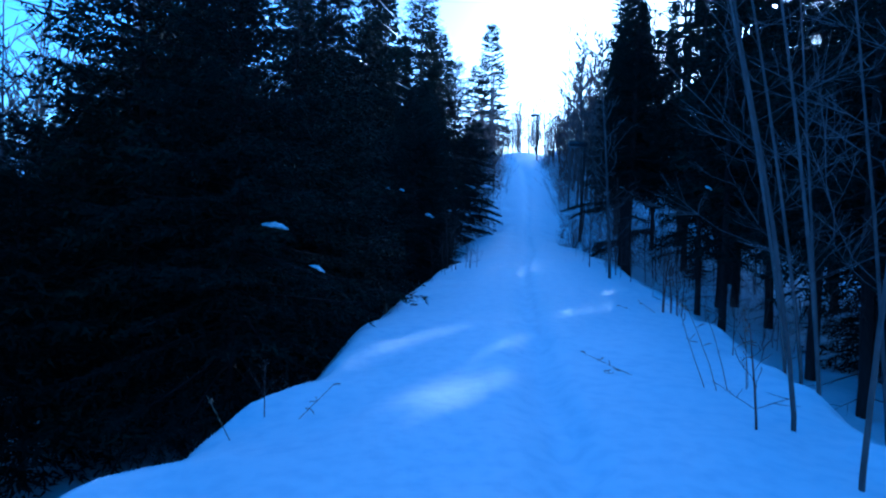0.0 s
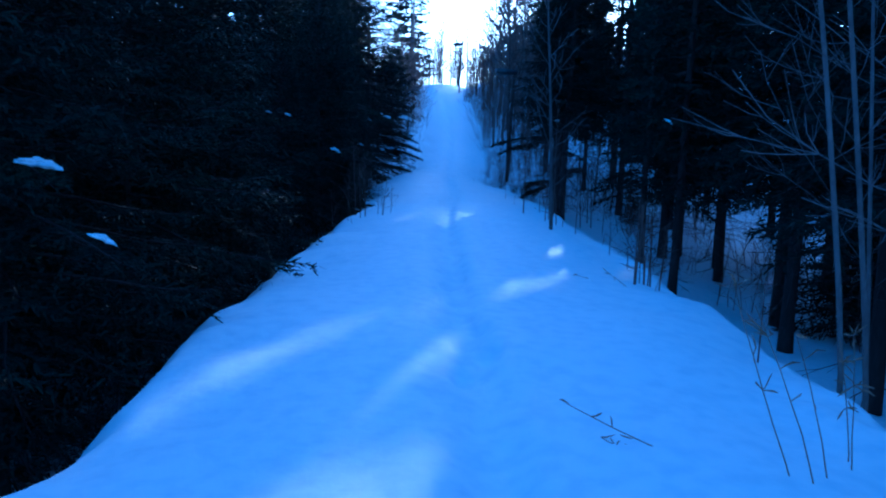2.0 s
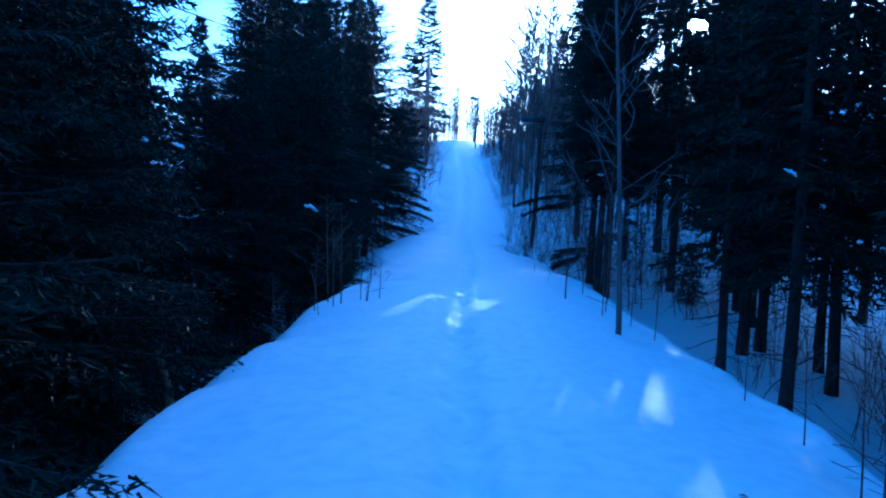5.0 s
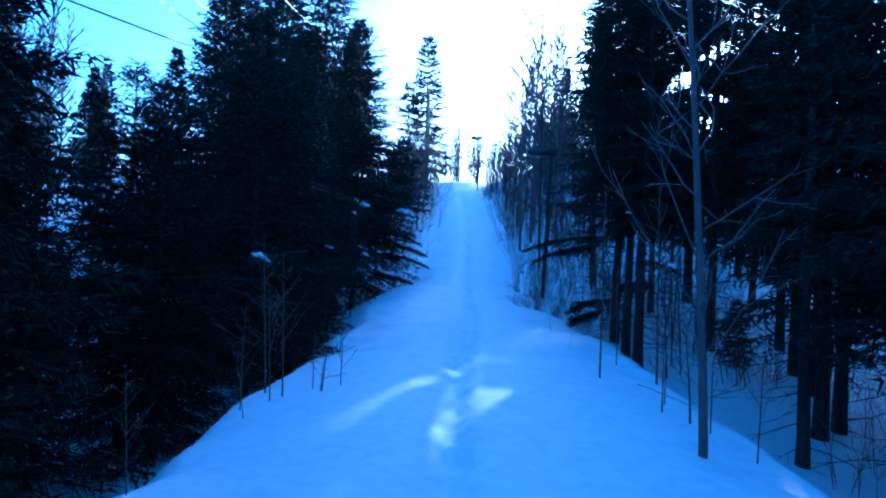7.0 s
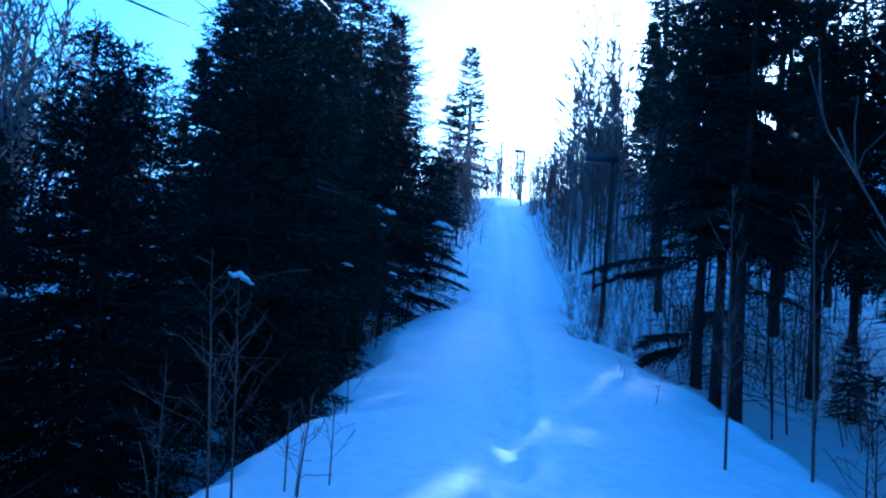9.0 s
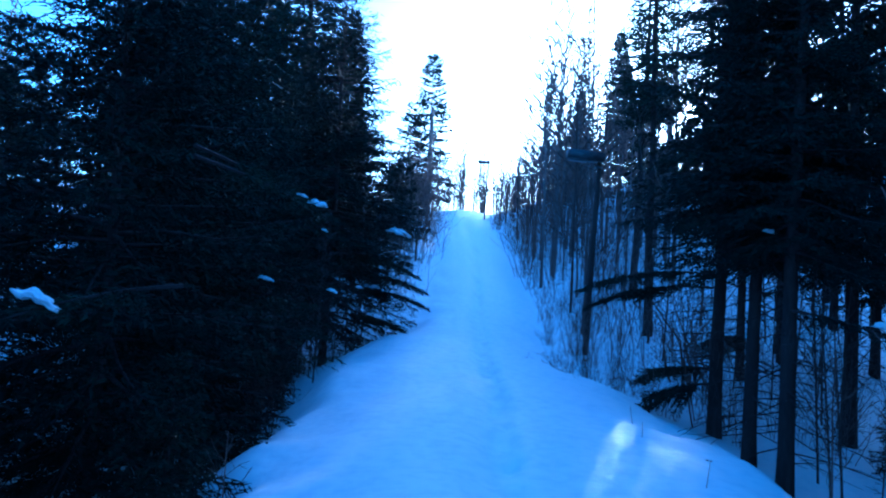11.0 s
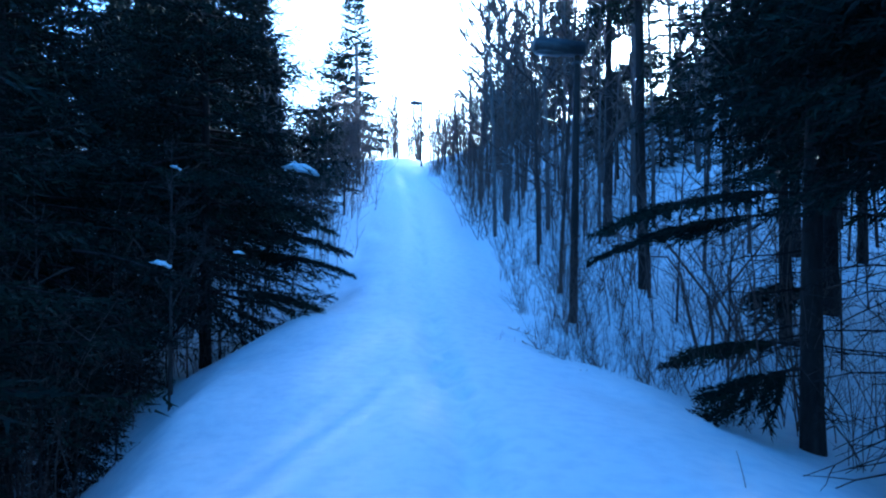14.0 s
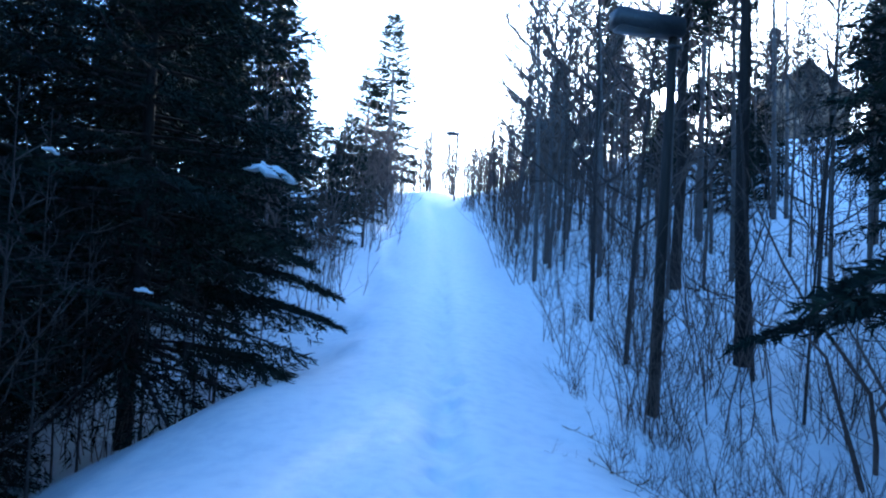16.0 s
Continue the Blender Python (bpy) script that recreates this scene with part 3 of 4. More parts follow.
SLIM = "slim grey leafless tree leaning over the snowy edge"
for k, (x, y, tall, bx, by, r) in enumerate(((3.86, 7.75, 7.2, -1.75, -0.2, 0.019), (4.0, 7.65, 7.6, -1.45, 0.1, 0.019), (3.95, 7.2, 7.0, -1.1, 0.0, 0.021), (2.58, 5.02, 5.6, -1.1, 0.1, 0.016), (4.1, 6.3, 6.6, -0.7, 0.3, 0.017), (4.6, 8.4, 7.0, -0.6, 0.2, 0.018), (2.36, 3.84, 5.2, 0.7, 0.2, 0.015))):
    stand(bare_tree("slim_tree", SLIM, "tree", "slim trees at the trail edge", seed=40 + k, tall=tall, r=r, limbs=18, up=0.55, limb_len=1.3, first=0.16, bend=(bx, by)), x, y)
stand(bare_tree("young_tree", "straight young leafless tree with upswept branches in snow", "tree", "", seed=50, tall=5.6, r=0.034, limbs=26, up=0.85, limb_len=1.35, first=0.13, bend=(-0.42, 0.0), wobble=0.012), 3.78, 15.75)

sap_a = bare_tree("sapling", "small leafless sapling poking out of the snow", "sapling", "saplings on the trail edge", TWIG, TWIG, seed=60, tall=1.0, r=0.008, limbs=8, up=0.75, limb_len=0.7, first=0.25, sub=2, sides=5)
sap_b = bare_tree("sapling", "thin leafless sapling poking out of the snow", "sapling", "saplings on the trail edge", TWIG, TWIG, seed=61, tall=1.9, r=0.009, limbs=12, up=0.85, limb_len=0.9, first=0.2, sub=2, sides=5, bend=(0.12, 0))
sap_c = bare_tree("sapling", "thin leafless sapling poking out of the snow", "sapling", "saplings on the trail edge", TWIG, TWIG, seed=62, tall=2.8, r=0.013, limbs=14, up=0.85, limb_len=1.0, first=0.2, sub=3, sides=5, bend=(0.15, 0.1))
sap_d = bare_tree("sapling", "small forked leafless sapling poking out of the snow", "sapling", "saplings on the trail edge", TWIG, TWIG, seed=63, tall=0.75, r=0.007, limbs=9, up=0.75, limb_len=0.55, first=0.1, sub=2, sides=5, bend=(0.06, 0.0))
for kind, x, y, s in (
        (sap_d, 2.24, 4.88, 1.0), (sap_d, 3.72, 11.0, 1.2), (sap_d, 3.42, 10.72, 1.1), (sap_d, 3.58, 10.85, 1.25), (sap_d, 3.66, 10.6, 1.0), (sap_d, 3.82, 11.3, 0.9), (sap_d, 4.2, 16.9, 1.2), (sap_d, 0.72, 17.9, 0.9), (sap_a, 3.45, 8.2, 0.7), (sap_c, 4.0, 19.0, 0.85), (sap_c, 4.7, 18.95, 0.9), (sap_a, 4.05, 17.2, 0.8), (sap_a, 4.2, 17.5, 0.7), (sap_b, 0.35, 17.7, 0.75), (sap_b, 0.15, 17.9, 0.85), (sap_b, 0.25, 17.55, 0.6),
        (sap_a, 0.9, 18.1, 0.6), (sap_a, 0.62, 18.0, 0.6), (sap_a, 3.4, 10.7, 1.0), (sap_b, 3.75, 11.4, 0.6), (sap_a, 3.6, 10.9, 0.7), (sap_b, 4.3, 15.9, 0.6), (sap_a, 4.25, 16.6, 0.7), (sap_b, -0.2, 15.0, 0.4), (sap_a, -1.3, 5.2, 0.45),
        (sap_a, 0.75, 20.6, 0.6), (sap_b, 0.0, 17.4, 0.55), (sap_a, 4.0, 13.2, 0.5), (sap_b, 3.9, 12.2, 0.5), (sap_b, 4.9, 21.0, 0.8)):
    plant(kind, x, y, size=s, sink=0.0)


def shrub_kind(seed, stems, tall, fan, label, name="shrub", thick=1.0, bend=0.11):
    rnd = random.Random(seed)
    root = new(name)
    for _ in range(stems):
        az, ln = rnd.uniform(0, 6.28), tall * rnd.uniform(0.55, 1.1)
        st, wood = Shape(), None
        b = (rnd.gauss(0, 0.22), rnd.gauss(0, 0.22), -0.15)
        pts = branch_path(b, aim(az, 1.57 - abs(rnd.gauss(0, fan))), ln, rnd, 8, 0.25, bend)
        st.tube(pts, thick * np.linspace(0.003 + 0.0026 * ln, 0.0022, 8), 3 if thick < 2 else 6, False)
        for j in range(7):
            i = rnd.randrange(1, 7)
            q = branch_path(pts[i], aim(az + rnd.uniform(-2, 2), rnd.uniform(0.4, 1.2)), ln * rnd.uniform(0.15, 0.35), rnd, 5, 0.1, 0.1)
            st.tube(q, np.linspace(0.0016 + 0.001 * ln, 0.001 + 0.0006 * ln, 5), 3, False)
            for _ in range(1):
                w = branch_path(q[rnd.randrange(1, 4)], aim(az + rnd.uniform(-2.5, 2.5), rnd.uniform(0.2, 1.1)), ln * rnd.uniform(0.06, 0.15), rnd, 4, 0.1, 0.1)
                st.tube(w, np.linspace(0.0012 + 0.0007 * ln, 0.0008 + 0.0005 * ln, 4), 3, False)
        part("stem", st, TWIG, root)
    return tagged(root, label, "shrub", "leafless shrubs along the trail")


shrubs = [shrub_kind(70 + k, n, tall, fan, "leafless brown thicket shrub standing in deep snow") for k, (n, tall, fan) in enumerate(((7, 2.4, 0.22), (8, 3.2, 0.16), (6, 3.9, 0.14), (8, 1.6, 0.65), (7, 2.8, 0.34)))]
for k in range(140):
    y = 26.6 + 48 * (k / 140) ** 1.1 + _r.uniform(-0.6, 0.6)
    er = float(along(EDGE_R, y))
    out = abs(_r.gauss(0, 2.2)) * (0.7 + (y - 26) / 26)
    tallish = out > 1.3 or y > 38
    plant(shrubs[_r.choice((0, 1, 2, 4)) if tallish else _r.choice((3, 3, 4))], er + 0.2 + out, y, size=_r.uniform(0.75, 1.15) * (1 + 0.012 * max(0, y - 36)) if tallish else _r.uniform(0.45, 0.75), sink=0.0)
for k in range(14):
    y = _r.uniform(26.8, 34)
    plant(shrubs[_r.choice((3, 4, 0))], float(along(EDGE_R, y)) + _r.uniform(0.3, 3.2), y, size=_r.uniform(0.45, 0.85), sink=0.0)
for k in range(12):
    y = _r.uniform(27, 31)
    plant(shrubs[3], float(along(EDGE_R, y)) + _r.uniform(-0.15, 0.7), y, size=_r.uniform(0.35, 0.55), sink=0.0)
for k in range(30):
    y = 34 + 42 * (k / 30) + _r.uniform(-0.6, 0.6)
    x = float(along(EDGE_L, y)) - 0.3 - abs(_r.gauss(0, 1.0))
    plant(shrubs[_r.choice((0, 1, 2))], x, y, size=_r.uniform(0.8, 1.3), sink=0.0)
for k in range(24):
    y = _r.uniform(8, 27)
    plant(shrubs[_r.choice((0, 1, 2, 4))], float(along(EDGE_R, y)) + _r.uniform(1.4, 8), y, size=_r.uniform(0.6, 1.0), sink=0.0)
for k in range(12):
    plant(shrubs[_r.choice((0, 1, 4))], _r.uniform(4.5, 14), _r.uniform(74.5, 82), size=_r.uniform(1.0, 1.9), sink=0.0)
for k in range(16):
    plant(shrubs[_r.choice((0, 1, 2))], _r.uniform(-1.8, 0.5), _r.uniform(24.5, 32), size=_r.uniform(0.5, 0.8), sink=0.0)

for k in range(26):
    y = _r.uniform(46, 70)
    plant(shrubs[_r.choice((0, 1, 4))], float(along(EDGE_R, y)) + _r.uniform(5, 17), y, size=_r.uniform(0.45, 0.75), sink=0.0)

ASPEN = "tall slender leafless tree with grey bark"
asp = [bare_tree("bare_tree", ASPEN, "tree", "leafless trees on the slope", GREYBARK if k < 3 else DARKBARK, TWIG if k < 3 else DARKBARK, joined=True, seed=80 + k, tall=tall, r=r, limbs=24 if tall > 8 else 17, up=0.75, limb_len=ll, first=fi, sub=4 if tall > 8 else 3, fine=2 if tall > 8 else 1, wobble=0.025, bend=b) for k, (tall, r, ll, fi, b) in enumerate(((11.0, 0.06, 3.0, 0.3, (0.3, 0)), (9.0, 0.048, 2.6, 0.25, (-0.5, 0.2)), (12.5, 0.085, 3.2, 0.4, (0.2, 0.2)), (7.0, 0.034, 2.0, 0.2, (-0.6, 0)), (5.4, 0.024, 1.7, 0.15, (0.4, 0.2))))]
for kind, x, y, s in (
        (0, 7.3, 41.0, 1.0), (1, 8.1, 42.5, 1.1), (0, 8.7, 40.2, 1.05), (0, 9.8, 43.5, 1.1), (1, 9.0, 46.0, 1.2), (3, 7.9, 38.4, 0.9), (3, 9.9, 33.8, 1.0), (0, 11.0, 38.2, 1.0),
        (1, 12.0, 41.0, 1.0), (1, 10.5, 48.5, 1.1), (3, 8.6, 50.0, 1.0), (0, 12.8, 46.0, 1.0), (1, 13.5, 36.0, 1.1), (3, 10.6, 31.5, 1.0), (1, 14.0, 33.0, 1.0), (0, 14.5, 52.0, 0.9), (3, 11.5, 55.0, 1.0), (1, 11.6, 61.0, 0.8),
        (3, 13.0, 65.0, 0.9), (3, 10.6, 58.0, 0.8), (3, 12.6, 71.0, 0.8), (3, 9.6, 80.0, 0.7), (3, 7.4, 82.0, 0.7), (1, 8.6, 86.0, 0.6), (3, 6.6, 76.0, 0.7), (3, 11.0, 84.0, 0.7), (1, 12.5, 79.0, 0.6), (3, 5.6, 70.0, 0.8),
        (3, 4.2, 62.0, 0.9), (1, 3.0, 57.0, 0.8), (3, 1.9, 50.0, 0.9), (3, 1.4, 44.0, 0.8), (3, 2.6, 66.0, 0.8), (1, 1.0, 38.5, 0.6),
        (0, -7.0, 16.0, 0.9), (1, -8.0, 20.0, 1.0), (0, -9.5, 24.0, 0.95), (1, -10.5, 14.0, 1.0), (3, -7.2, 12.0, 1.0), (0, -12, 19.0, 1.0), (1, -11, 28.0, 1.0), (0, -13.5, 23.0, 0.9), (1, -6.6, 22.6, 0.9), (3, -9.0, 12.8, 1.0), (1, -12.5, 9.5, 0.8)):
    plant(asp[kind], x, y, size=s)

# Leafless trees added in the sun's lane to dapple its patches on the snow
for x, y, s in ((14.1, 38.0, 0.8), (21.9, 56.0, 1.2), (19.6, 51.0, 1.2), (16.7, 44.0, 0.9), (15.9, 44.6, 0.8), (18.9, 50.0, 0.9), (17.7, 47.0, 1.0), (14.7, 40.8, 0.9), (15.2, 41.2, 0.8)):
    plant(asp[3], x, y, size=s)


for k in range(48):
    y = _r.uniform(33.5, 70)
    x = float(along(EDGE_R, y)) + 2.2 + 20 * _r.random() ** 1.3
    plant(asp[_r.choice((0, 1, 2, 3, 3))], x, y, size=_r.uniform(0.65, 1.0))
for k in range(16):
    y = _r.uniform(34, 54)
    x = float(along(EDGE_R, y)) + 1.6 + 9 * _r.random()
    plant(asp[_r.choice((0, 1, 1, 2))], x, y, size=_r.uniform(0.7, 1.05))
for k in range(100):
    y = 30.5 + 34 * _r.random() ** 1.2
    x = float(along(EDGE_R, y)) + 1.0 + 15 * _r.random() ** 1.2
    plant(asp[_r.choice((3, 4, 4, 4))], x, y, size=_r.uniform(0.6, 1.15))
for k in range(16):
    y = _r.uniform(15, 31)
    plant(asp[4], float(along(EDGE_R, y)) + _r.uniform(1.8, 11), y, size=_r.uniform(0.5, 0.85))
tops = [bare_tree("hilltop_tree", "dark leafless tree on the hilltop against the sky", "tree", "leafless trees on the hilltop", DARKBARK, TWIG, joined=True, seed=95 + k, tall=tall, r=r, limbs=18, up=0.8, limb_len=2.2, first=0.2, sub=3, fine=1, wobble=0.03, bend=b) for k, (tall, r, b) in enumerate(((6.2, 0.075, (0.3, 0.1)), (4.6, 0.055, (-0.4, 0.1)), (7.4, 0.085, (-0.2, 0.2))))]
for k in range(44):
    plant(tops[k % 3], _r.uniform(2.6, 17), _r.uniform(76.5, 92), size=_r.uniform(0.7, 1.15))
for k in range(20):
    y = _r.uniform(40, 76)
    plant(tops[k % 3], float(along(EDGE_L, y)) - 0.8 - 2.6 * _r.random(), y, size=_r.uniform(0.6, 1.0))
for k in range(16):
    y = _r.uniform(48, 76)
    plant(tops[k % 3], float(along(EDGE_R, y)) + 0.9 + 4 * _r.random(), y, size=_r.uniform(0.5, 0.85))
# pale leafless trees behind the spruces below the trail
pale = [bare_tree("slender_tree", "tall pale leafless tree with fine upswept branches", "tree", "pale leafless trees beside the trail", GREYBARK, GREYBARK, joined=True, seed=105 + k, tall=tall, r=r, limbs=26, up=0.85, limb_len=3.0, first=0.2, sub=4, fine=2, wobble=0.03, bend=b) for k, (tall, r, b) in enumerate(((10.5, 0.07, (0.4, 0.1)), (9.0, 0.06, (-0.5, 0.3))))]
for k in range(60):
    y = _r.uniform(20, 46)
    plant(pale[k % 2], -2.2 - 0.22 * y - _r.uniform(0, 8), y, size=_r.uniform(0.75, 1.1))
for x, y, k in ((8.3, 43.6, 1.1), (10.3, 49.2, 1.0), (10.0, 53.4, 1.0), (8.7, 49.0, 1.05), (11.4, 57.0, 0.9)):
    plant(pale[int(10 * y) % 2], x, y, size=k)
# thin dark stems under the spruces beside the foot of the hill
for k in range(64):
    y = _r.uniform(26, 37)
    plant(asp[4], float(along(EDGE_L, y)) - _r.uniform(0.6, 4.5), y, size=_r.uniform(0.3, 0.6))

for k in range(20):
    plant(shrubs[_r.choice((0, 1, 3, 4))], _r.uniform(6.4, 11), _r.uniform(24, 32), size=_r.uniform(0.45, 0.8), sink=0.0)
for k in range(18):
    plant(asp[4], _r.uniform(6.8, 12), _r.uniform(24, 32), size=_r.uniform(0.35, 0.7))

# ---- fork-stemmed bush under the spruces ----
fork = shrub_kind(90, 7, 3.2, 0.5, "dark crooked many-stemmed bush standing in snow", "crooked_bush", 2.2, 0.3)
stand(fork, 7.6, 29.4)

# ---- lamp posts ----
def lamp_post(x, y, tall, turn, lean):
    root = new("street_lamp")
    s = Shape()
    s.tube([(0, 0, -0.4), (0, 0, 0.4), (0, 0, tall * 0.5), (0, 0, tall)], [0.066, 0.064, 0.056, 0.048], 12)
    part("post", s, POST, root, "tarred round wooden post")
    hs = Shape()
    box(hs, (-0.33, 0, tall + 0.02), (0.84, 0.26, 0.2), 0.02)
    housing = part("lamp_housing", hs, HOUSING, root, "flat dark enamelled lamp housing")
    ls = Shape()
    box(ls, (-0.5, 0, tall - 0.09), (0.42, 0.2, 0.05), 0.012)
    part("lens", ls, LENS, housing, "smoked plastic lens")
    st = Shape()
    box(st, (0, 0, tall - 0.2), (0.15, 0.15, 0.035), 0.008)
    part("clamp", st, HOUSING, root)
    root.matrix_basis = pose(x, y, ground_at(x, y), 0, lean, turn)
    return tagged(root, "dark wooden trail lamp post with flat unlit head", "street lamp", "lamps along the trail")


lamp_post(6.08, 31.1, 4.3, 8, 1.5)
lamp_post(8.9, 68.0, 4.3, 8, 0)

# ---- overhead wires and their pole ----
pole = new("utility_pole")
s = Shape()
s.tube([(0, 0, -0.5), (0, 0, 4), (0, 0, 8.3)], [0.13, 0.12, 0.1], 12)
part("post", s, GREYBARK, pole, "weathered grey round pole")
for h, w in ((7.6, 1.6), (4.6, 1.2), (4.1, 1.2)):
    s = Shape()
    box(s, (-w / 2 + 0.1, -0.14, h), (w, 0.09, 0.11), 0.015)
    part("crossarm", s, POST, pole)
stand(pole, 4.65, 70.0)
tagged(pole, "weathered wooden pole carrying overhead wires beside the trail", "utility pole")


def wire(a, b, sag, r, mat, name, label):
    f = np.linspace(0, 1, 40)[:, None]
    pts = np.array(a) * (1 - f) + np.array(b) * f
    pts[:, 2] -= 4 * sag * (f * (1 - f))[:, 0]
    s = Shape()
    s.tube(pts, [r] * 40, 5)
    ob = new(name, s.mesh(name, mat))
    return tagged(ob, label, "wire", "overhead wires")


pz = ground_at(4.65, 70.0)
for x0, z0, dz, sag in ((-10.5, 14.5, 7.65, 3.0), (-9.7, 15.3, 7.65, 3.0), (-8.6, 8.6, 4.65, 2.0), (-8.2, 7.6, 4.15, 2.0)):
    wire((x0, 5, z0), (3.4 + 0.4 * (x0 + 10), 69.8, pz + dz), sag, 0.016, WIRE, "overhead_wire", "bright bare metal overhead wire sagging past the trees")
wire((-15.5, -3, 5.3), (-3.4, 27, 6.5), 0.25, 0.024, CABLE, "overhead_cable", "thick black overhead cable above the spruces")


# ---- house on the hill ----
BOARDS = grained("weathered_boards", [(0.2, (0.16, 0.11, 0.075)), (0.5, (0.24, 0.17, 0.12)), (0.8, (0.33, 0.25, 0.18))], 2.0, 0.85, 0.4, stretch=(6, 6, 0.3))
ROOFING = grained("dark_roofing", [(0.2, (0.07, 0.06, 0.055)), (0.8, (0.14, 0.12, 0.11))], 3.0, 0.8, 0.3)
house = new("house")
w = Shape()
box(w, (0, 0, 1.6), (6.4, 8.0, 4.6), 0.03)
w.add([(-3.2, -3.99, 3.88), (3.2, -3.99, 3.88), (0, -3.99, 6.6), (-3.2, 3.99, 3.88), (3.2, 3.99, 3.88), (0, 3.99, 6.6)], [[0, 1, 2], [5, 4, 3], [0, 2, 5, 3], [1, 4, 5, 2]])
part("wall", w, BOARDS, house, "weathered brown board wall", False)
for side in (-1, 1):
    r_ = Shape()
    a, b = (0.0, 6.85), (side * 3.75, 3.65)
    lo, hi = -4.4, 4.4
    v = [(a[0], lo, a[1]), (b[0], lo, b[1]), (b[0], hi, b[1]), (a[0], hi, a[1])]
    r_.add(v + [(x, y, z - 0.16) for x, y, z in v], [[0, 1, 2, 3], [7, 6, 5, 4], [0, 4, 5, 1], [1, 5, 6, 2], [2, 6, 7, 3], [3, 7, 4, 0]])
    part("roof", r_, ROOFING, house, "dark pitched roof", False)
house.matrix_basis = pose(39.5, 79.0, ground_at(39.5, 79.0), 0, 0, -20)
tagged(house, "brown wooden house with pitched roof on the hill", "house")


# ---- snow lying on boughs ----
def clump(x, y, z, size, seed):
    rnd = random.Random(seed)
    bm = bmesh.new()
    bmesh.ops.create_icosphere(bm, subdivisions=4, radius=1.0)
    off = Vector((seed * 7.3, 0, 0))
    for v in bm.verts:
        d = v.co.copy()
        v.co = Vector((d.x, d.y * 0.36, d.z * (0.3 if d.z > 0 else 0.14)))
        v.co *= 1 + 0.55 * noise.noise(d * 1.7 + off) + 0.22 * noise.noise(d * 4.5 + off)
        v.co.z += 0.22 * noise.noise(Vector((d.x * 2.2, 0, 0)) + off) - 0.12 * d.x * d.x
    me = bpy.data.meshes.new("snow_clump")
    bm.to_mesh(me)
    bm.free()
    me.materials.append(SNOW)
    me.polygons.foreach_set("use_smooth", [True] * len(me.polygons))
    ob = new("snow_clump", me)
    ob.matrix_basis = pose(x, y, z, 0, rnd.uniform(5, 28), rnd.uniform(-25, 25)) @ Matrix.Diagonal((0.78 * size, 0.78 * size, 0.85 * size, 1))
    return tagged(ob, "lump of white snow lying on a spruce bough", "snow", "snow lumps on the boughs")



def snowy_bough(x, y, z, size, seed, sprays=46):
    """A bough of the nearest spruce, reaching out under a lump of snow."""
    trunk = min((o for o in scene.objects if o.name.startswith("spruce_tree")), key=lambda o: (o.matrix_basis.translation.x - x) ** 2 + (o.matrix_basis.translation.y - y) ** 2)
    base = trunk.matrix_basis.translation
    rnd, rn = random.Random(seed), np.random.default_rng(seed)
    a, b = np.array([base.x, base.y, z + 0.12]), np.array([x, y, z - 0.05])
    d = (b - a) / np.linalg.norm(b - a)
    if np.linalg.norm(b - a) > 3.2:
        a = b - d * 1.6
    tip = b + d * (size + 0.15) + np.array([0, 0, -0.06])
    f = np.linspace(0, 1, 7)[:, None]
    pts = a * (1 - f) + tip * f
    pts[:, 2] += 0.05 * np.sin(f[:, 0] * 3.1)
    if sprays > 60:
        pts[:, 2] += 0.22 * f[:, 0] - 0.34 * f[:, 0] ** 2.4
        pts[:, :2] += np.array([d[1], -d[0]]) * rnd.uniform(-0.25, 0.25) * (f ** 2)
    wood, needles = Shape(), Shape()
    wood.tube(pts, np.linspace(0.02, 0.004, 7), 5)
    segs_a, segs_b = [], []
    side = np.cross(d, (0, 0, 1))
    for k in range(sprays):
        g = rnd.uniform(0.25, 1)
        p0 = np.array([np.interp(g, f[:, 0], pts[:, i]) for i in range(3)])
        sg = rnd.choice((-1, 1))
        ln = rnd.uniform(0.15, 0.5) * (1.25 - g) * (1.7 if sprays > 60 else 1)
        segs_a.append(p0)
        segs_b.append(p0 + ln * (0.7 * d + sg * 0.75 * side + np.array([0, 0, -rnd.uniform(0.05, 0.4)])))
    needles.tris(needle_twigs(np.array(segs_a), np.array(segs_b), rn, 0.02, 0.07, 0.02))
    inverse = trunk.matrix_basis.inverted()
    for name, shape, mat in (("bough", wood, BARK), ("bough_needles", needles, NEEDLES)):
        ob = part(name, shape, mat, trunk, "", False)
        ob.matrix_parent_inverse = inverse


for k, (x, y, z, size) in enumerate(((-1.99, 8.31, 1.43, 0.155), (-1.38, 7.76, 0.98, 0.1), (-4.0, 11.0, 1.72, 0.12), (-1.07, 13.4, 2.17, 0.06), (-0.8, 13.4, 2.14, 0.06), (-0.4, 20.5, 1.75, 0.16), (0.92, 23.2, 2.76, 0.13), (0.76, 23.3, 2.84, 0.07), (1.9, 30.9, 3.2, 0.3),
                                     (0.5, 29.2, 3.0, 0.08), (6.75, 25.5, 3.12, 0.22), (6.5, 25.3, 3.2, 0.11), (6.1, 24.0, 2.92, 0.12), (6.3, 22.4, 1.9, 0.12), (6.1, 16.2, 2.5, 0.1), (0.2, 24.9, 2.0, 0.1), (0.9, 26.6, 1.9, 0.1), (1.2, 29.3, 2.0, 0.08))):
    clump(x, y, z, size, k + 1)
    snowy_bough(x, y, z, size, 300 + k)


